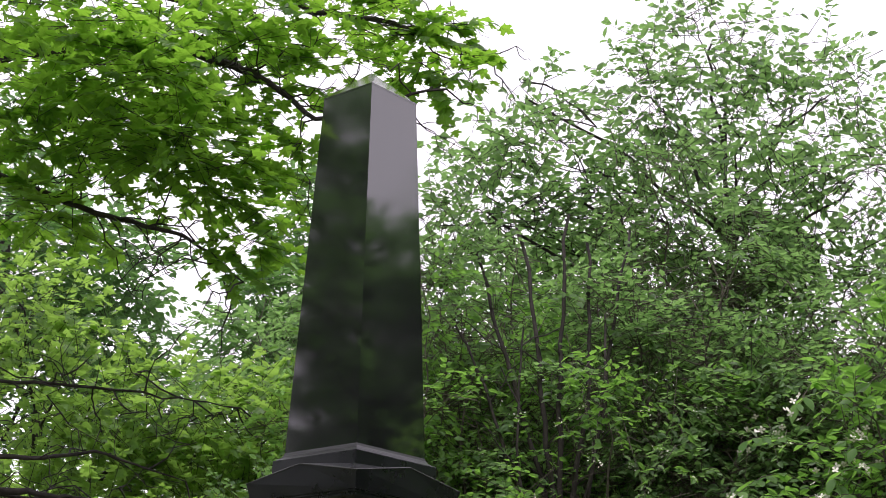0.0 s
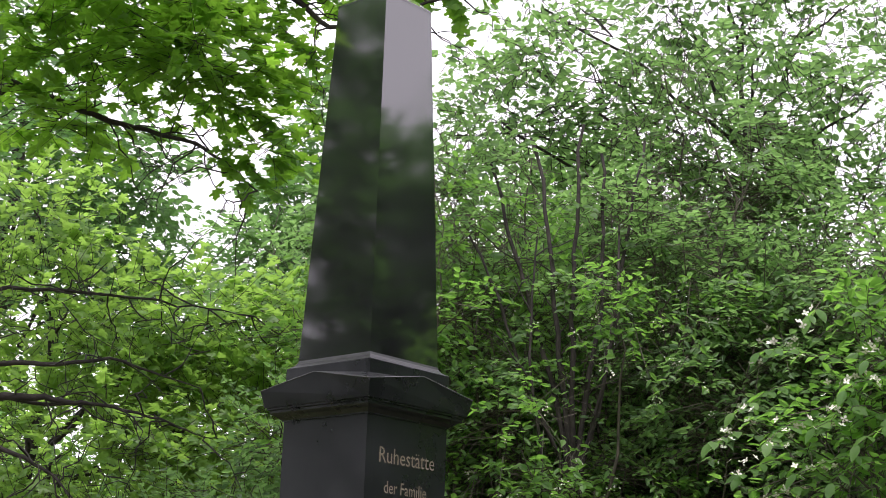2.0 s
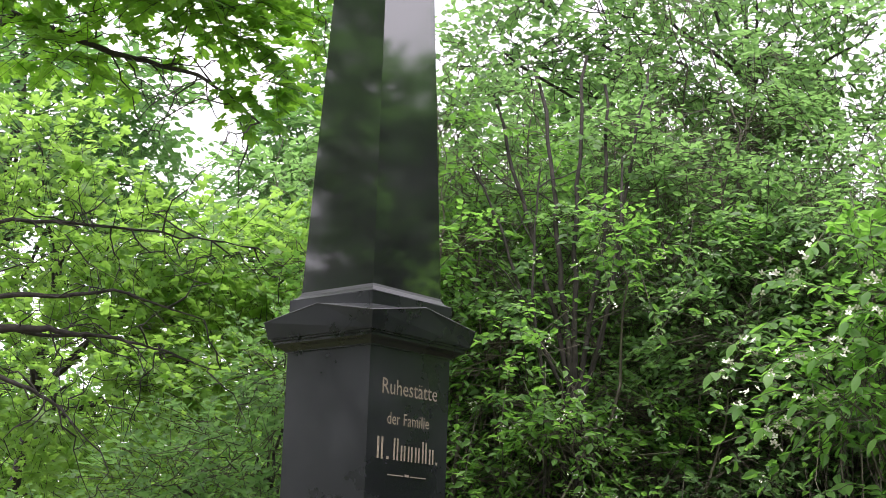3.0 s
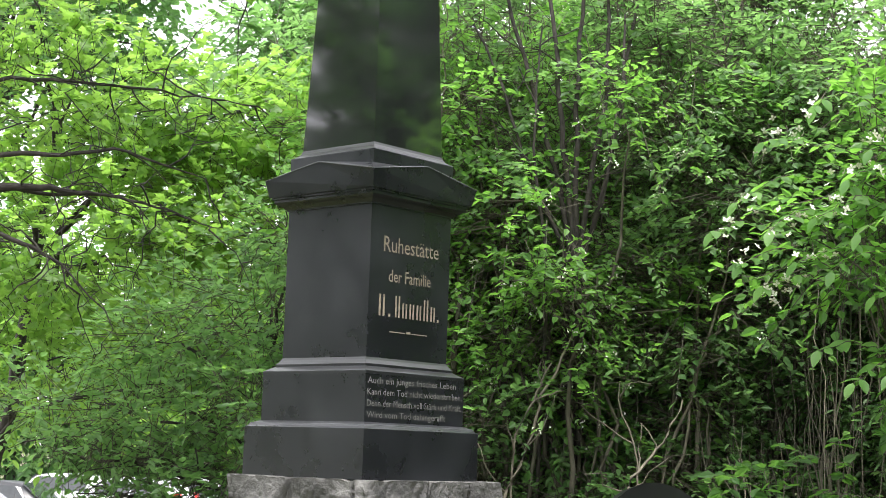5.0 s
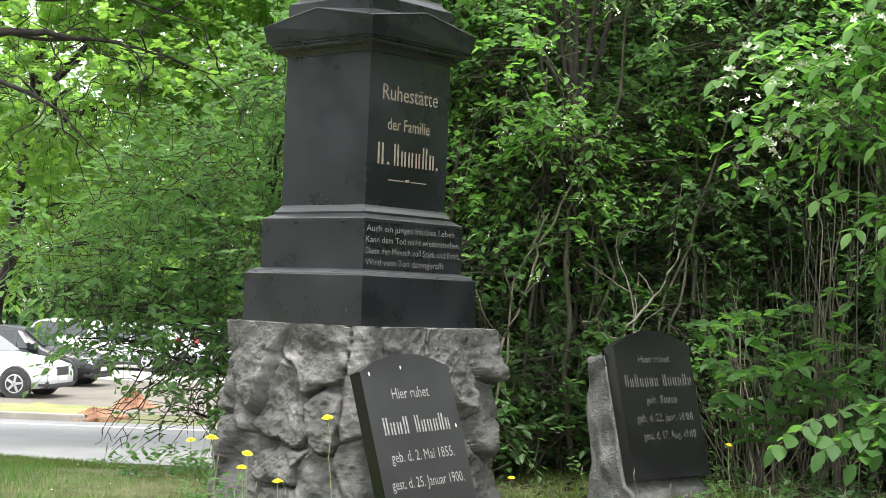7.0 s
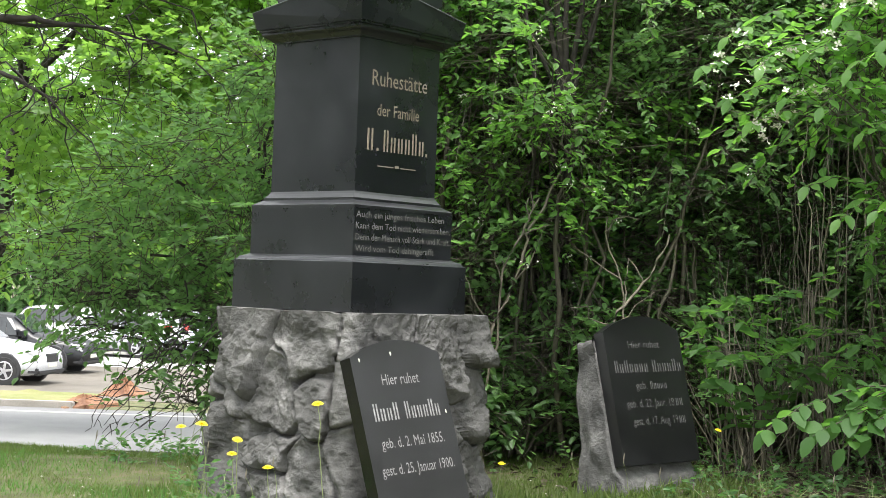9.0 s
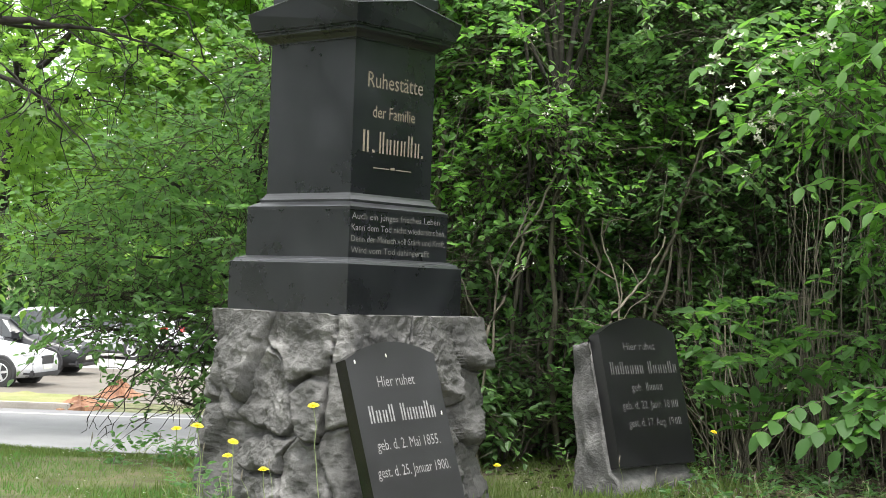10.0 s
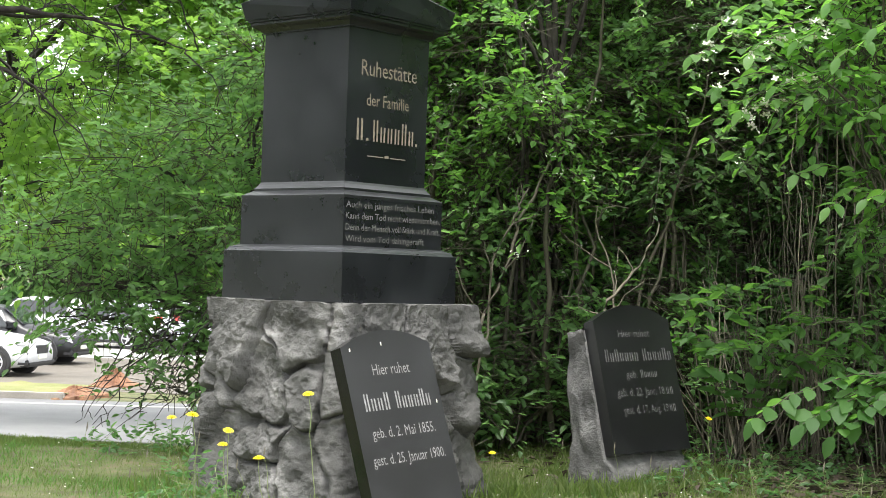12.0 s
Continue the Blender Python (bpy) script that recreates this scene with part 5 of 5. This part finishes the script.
# ---- things on the lawn ----
def dandelion(x, y, head_z, lean, size):
    gz = float(ground_z(x, y))
    d = thing("hawkbit_flower", pose(x, y, gz), "tall thin-stalked yellow hawkbit flower in the lawn", "flower", "yellow flowers in the lawn")
    top = Vector((lean, 0, head_z - gz))
    line = limb_curve((0, 0, 0), top, rq, 0.0, 0.10, 8)
    limb(d, "stalk", line, 0.0022, 0.0015, STALK, 5)
    bm = bmesh.new()
    for ring, (n, ln, lift) in enumerate(((15, 1.0, 0.10), (12, 0.75, 0.32), (8, 0.45, 0.5))):
        for k in range(n):
            a = 2 * math.pi * (k + 0.4 * ring) / n + rq.uniform(-0.08, 0.08)
            c, s = math.cos(a), math.sin(a)
            pts = [(0.05, -0.06, 0.1), (ln, -0.13, lift), (ln * 1.05, 0, lift), (ln, 0.13, lift), (0.05, 0.06, 0.1)]
            bm.faces.new([bm.verts.new(((px * c - py * s) * size, (px * s + py * c) * size, pz * size)) for px, py, pz in pts])
    head = part("flower_head", bm, PETAL_YELLOW, d, "yellow flower head")
    head.matrix_basis = Matrix.Translation(top) @ pose(0, 0, 0, rq.uniform(5, 30), rq.uniform(-12, 12), 0)
    return d


for sx, sz, depth, lean, size in ((-0.143, -0.0915, 5.55, -0.02, 0.023), (-0.120, -0.1005, 5.6, -0.01, 0.019), (-0.123, -0.1095, 5.6, -0.03, 0.019), (-0.100, -0.1175, 5.6, -0.04, 0.020), (-0.070, -0.076, 5.7, -0.05, 0.021),
                                  (-0.156, -0.0935, 6.6, 0.01, 0.021), (0.048, -0.1095, 6.3, 0.02, 0.015), (0.185, -0.0835, 7.1, -0.01, 0.016)):
    dandelion(sx * depth - lean, depth, EYE + sz * depth, lean, size)

weed = tree("weed", -0.86, 5.9, "leafy green weed growing at the foot of the rockwork", "weed")
foliage(weed, 91, [((0.0, 0, 0.10), (0.13, 0.10, 0.07), 34), ((0.10, -0.1, 0.05), (0.12, 0.08, 0.05), 24)], OVATE, DARK_LEAF, 0.034, density=0.6, per=6, length=0.10, droop=0.1, hollow=0.0, twig=0.0015, twig_mat=STALK)


def blades(name, seed, n, area, height, label, keep=None, mat=GRASS, lean=0.5, width=1.0):
    r = np.random.default_rng(seed)
    x, y = r.uniform(area[0], area[1], n), r.uniform(area[2], area[3], n)
    patch = np.array([noise.noise(Vector((a * 1.6, b * 1.6, seed))) for a, b in zip(x, y)])
    ok = patch > r.uniform(-0.75, 0.25, n)
    if keep is not None:
        ok &= keep(x, y, r)
    x, y, patch = x[ok], y[ok], patch[ok]
    p = np.stack([x, y, ground_z(x, y) - 0.004], -1)
    ax = np.stack([r.normal(0, lean, len(x)), r.normal(0, lean, len(x)), np.ones(len(x))], -1)
    sz = height * r.uniform(0.45, 1.3, len(x)) * (1 + 0.7 * np.clip(patch, -0.6, 1))
    v, f = leaves(BLADE, p, ax, r.normal(0, 1, (len(x), 3)), sz)
    ob = mesh_object(name, v, f, mat, None, label)
    return tagged(ob, label, "grass", "", "stuff")


lawn_keep = lambda x, y, r: r.uniform(0, 1, len(x)) > 0.85 * smoothstep(0.9, 1.6, x) * smoothstep(6.9, 7.5, y)
blades("grass", 3, 130000, (-3.2, 2.6, 5.0, 10.0), 0.026, "short patchy green lawn grass", lawn_keep)
ring = lambda x, y, r: (np.abs(np.hypot(x + 0.35, y - 6.6) - 0.72) < 0.16) | (np.hypot(x - 1.0, y - 7.0) < 0.5)
blades("tall_grass", 4, 12000, (-1.4, 1.7, 5.6, 7.6), 0.075, "longer grass tufts round the stones", ring, lean=0.35)
shade_keep = lambda x, y, r: (r.uniform(0, 1, len(x)) > 0.8 * smoothstep(1.0, 1.5, x))
blades("shaded_grass", 14, 30000, (0.05, 1.6, 6.7, 9.4), 0.042, "longer shaded grass between the stones and shrubs", shade_keep, lean=0.5)
blades("bank_grass", 6, 40000, (-4.2, -0.6, 7.6, 11.0), 0.035, "longer grass on the edge of the bank", None, lean=0.4)
tufts = lambda x, y, r: (np.sin(4.1 * x + 1.3 * y) + np.sin(5.3 * y - 2.2 * x) > 1.15) | (np.hypot((x + 1.15) * 0.8, y - 6.5) < 0.42) | (np.hypot(x + 1.9, (y - 7.4) * 1.4) < 0.5) | (np.hypot(x - 0.55, y - 6.6) < 0.3)
blades("clover_tufts", 9, 26000, (-2.8, 1.0, 5.6, 8.2), 0.036, "brighter green tufts in the lawn", tufts, HAZEL_LEAF, 0.6)
r = np.random.default_rng(12)
n = 5200
x, y = r.uniform(0.3, 3.4, n), r.uniform(6.6, 10.0, n)
ok = smoothstep(0.5, 1.5, x + 0.5 * (y - 7.2)) > r.uniform(0, 1, n)
p = np.stack([x, y, ground_z(x, y) + 0.008], -1)[ok]
v, f = leaves(OVATE, p, r.normal(0, 1, p.shape) * np.array((1, 1, 0.25)), np.array((0, 0, 1.0)) + r.normal(0, 0.35, p.shape), r.uniform(0.03, 0.07, len(p)))
tagged(mesh_object("leaf_litter", v, f, DEADLEAF, None), "dry brown leaf litter under the shrubs", "leaf litter", "", "stuff")
n = 380
x, y = r.uniform(-2.8, 2.6, n), r.uniform(5.6, 9.0, n)
p = np.stack([x, y, ground_z(x, y) + 0.022], -1)
v, f = leaves(OVATE, p, r.normal(0, 1, p.shape) * np.array((1, 1, 0.1)), np.array((0, 0, 1.0)) + r.normal(0, 0.3, p.shape), r.uniform(0.007, 0.015, n))
tagged(mesh_object("fallen_petals", v, f, PETAL_WHITE, None), "small white petals scattered on the grass", "petals", "", "stuff")


# herbs added to darken the litter; their dark green stands for the hazel's shade
cover = tree("ground_herbs", 1.9, 7.2, "low herbs added over the leaf litter, dark green in place of shade", "weed")
foliage(cover, 97, [((-0.5, -0.3, 0.02), (0.40, 0.35, 0.03), 60), ((0.1, -0.5, 0.02), (0.55, 0.35, 0.03), 50), ((0.4, 0.0, 0.03), (0.5, 0.4, 0.04), 50), ((-0.3, 0.3, 0.03), (0.5, 0.3, 0.04), 60)], OVATE, DARK_LEAF, 0.040, per=6, length=0.12, droop=0.1, hollow=0.0, twig=0.0015, twig_mat=STALK)


# ---- pale bent canes and dead branches in front of the shrubs ----
for way, r0 in (([at(0.030, -0.055, 8.0), at(0.048, -0.005, 8.0), at(0.060, 0.040, 8.1), at(0.088, 0.105, 8.3)], 0.013), ([at(0.038, -0.05, 8.0), at(0.052, 0.03, 8.0), at(0.066, 0.060, 8.1)], 0.009),
                ([at(0.112, -0.040, 7.9), at(0.118, -0.010, 7.9), at(0.138, 0.012, 8.0), at(0.150, 0.040, 8.0)], 0.011), ([at(0.125, -0.060, 7.9), at(0.122, 0.0, 8.0), at(0.110, 0.05, 8.1)], 0.008),
                ([at(0.077, 0.130, 8.3), at(0.056, 0.215, 8.4), at(0.040, 0.27, 8.5), at(0.023, 0.330, 8.6)], 0.020), ([at(0.078, 0.130, 8.3), at(0.070, 0.20, 8.3), at(0.064, 0.27, 8.4), at(0.050, 0.35, 8.6)], 0.022),
                ([at(0.080, 0.130, 8.3), at(0.080, 0.21, 8.3), at(0.079, 0.27, 8.4), at(0.085, 0.36, 8.5)], 0.022), ([at(0.082, 0.130, 8.3), at(0.092, 0.20, 8.3), at(0.098, 0.27, 8.4), at(0.097, 0.34, 8.5)], 0.020),
                ([at(0.084, 0.130, 8.3), at(0.104, 0.21, 8.4), at(0.114, 0.28, 8.5), at(0.126, 0.35, 8.6)], 0.018), ([at(0.074, 0.130, 8.3), at(0.045, 0.19, 8.3), at(0.030, 0.24, 8.4), at(0.010, 0.28, 8.5)], 0.014),
                ([at(0.086, 0.130, 8.3), at(0.100, 0.185, 8.2), at(0.108, 0.24, 8.2), at(0.109, 0.29, 8.3)], 0.015), ([at(0.060, 0.140, 8.2), at(0.052, 0.215, 8.2), at(0.055, 0.28, 8.3)], 0.012)):
    dead = tree("dead_branch", way[0][0], way[0][1], "bent bare branch among the green shrubs", "branch", "bare branches in the shrubs")
    pts = [np.array(local(dead, (way[0][0], way[0][1] + (0.7 if way[0][2] > 1.5 else 0.1), float(ground_z(way[0][0], way[0][1])))))] + [np.array(local(dead, p)) for p in way]
    fine = np.concatenate([limb_curve(a, b, rq, 0.0, 0.09 if way[0][2] > 1.5 else 0.18, 6)[:-1] for a, b in zip(pts, pts[1:])] + [pts[-1][None]])
    bark = BARK if way[0][2] > 1.5 else DRYCANE
    limb(dead, "stem", fine, r0, r0 * 0.45, bark, 6)
    for k in (8, 11, 14):
        if k < len(fine):
            q = fine[k] + np.array((rq.uniform(-0.3, 0.3), rq.uniform(-0.1, 0.1), rq.uniform(0.05, 0.3)))
            limb(dead, "side_twig", limb_curve(fine[k], q, rq, 0.02, 0.3, 6), 0.005, 0.002, bark, 5)

# ---- grass stalks in seed round the stones ----
for k in range(26):
    x, y = rq.uniform(-1.3, 1.6), rq.uniform(5.45, 6.9)
    if abs(x + 0.1) < 0.75 and y > 5.9 and x < 0.6:
        continue
    st = thing("grass_stalk", pose(x, y, float(ground_z(x, y))), "thin pale grass stalk with a seed head", "grass stalk", "grass stalks")
    top = Vector((rq.normal(0, 0.05), rq.normal(0, 0.03), rq.uniform(0.14, 0.30)))
    line = limb_curve((0, 0, 0), top, rq, 0.05, 0.15, 7)
    limb(st, "stem", line, 0.0014, 0.0009, STALK, 4)
    v_, f_ = tube([line[-1] - np.array((0, 0, 0.005)), line[-1] + np.array((0.002, 0, 0.012)), line[-1] + np.array((0.004, 0, 0.032))], [0.001, 0.0035, 0.0008], 6)
    mesh_object("seed_head", v_, f_, DRYCANE, st)

ivy = tree("ground_herbs", -1.15, 7.9, "low green herbs along the edge of the lawn", "weed")
foliage(ivy, 95, [((-0.25, 0.0, 0.04), (0.35, 0.15, 0.05), 60), ((0.15, 0.15, 0.08), (0.30, 0.2, 0.09), 70), ((0.30, 0.35, 0.14), (0.22, 0.2, 0.12), 50)], OVATE, DARK_LEAF, 0.045, density=0.6, per=6, length=0.12, droop=0.1, hollow=0.0, twig=0.0015, twig_mat=STALK)
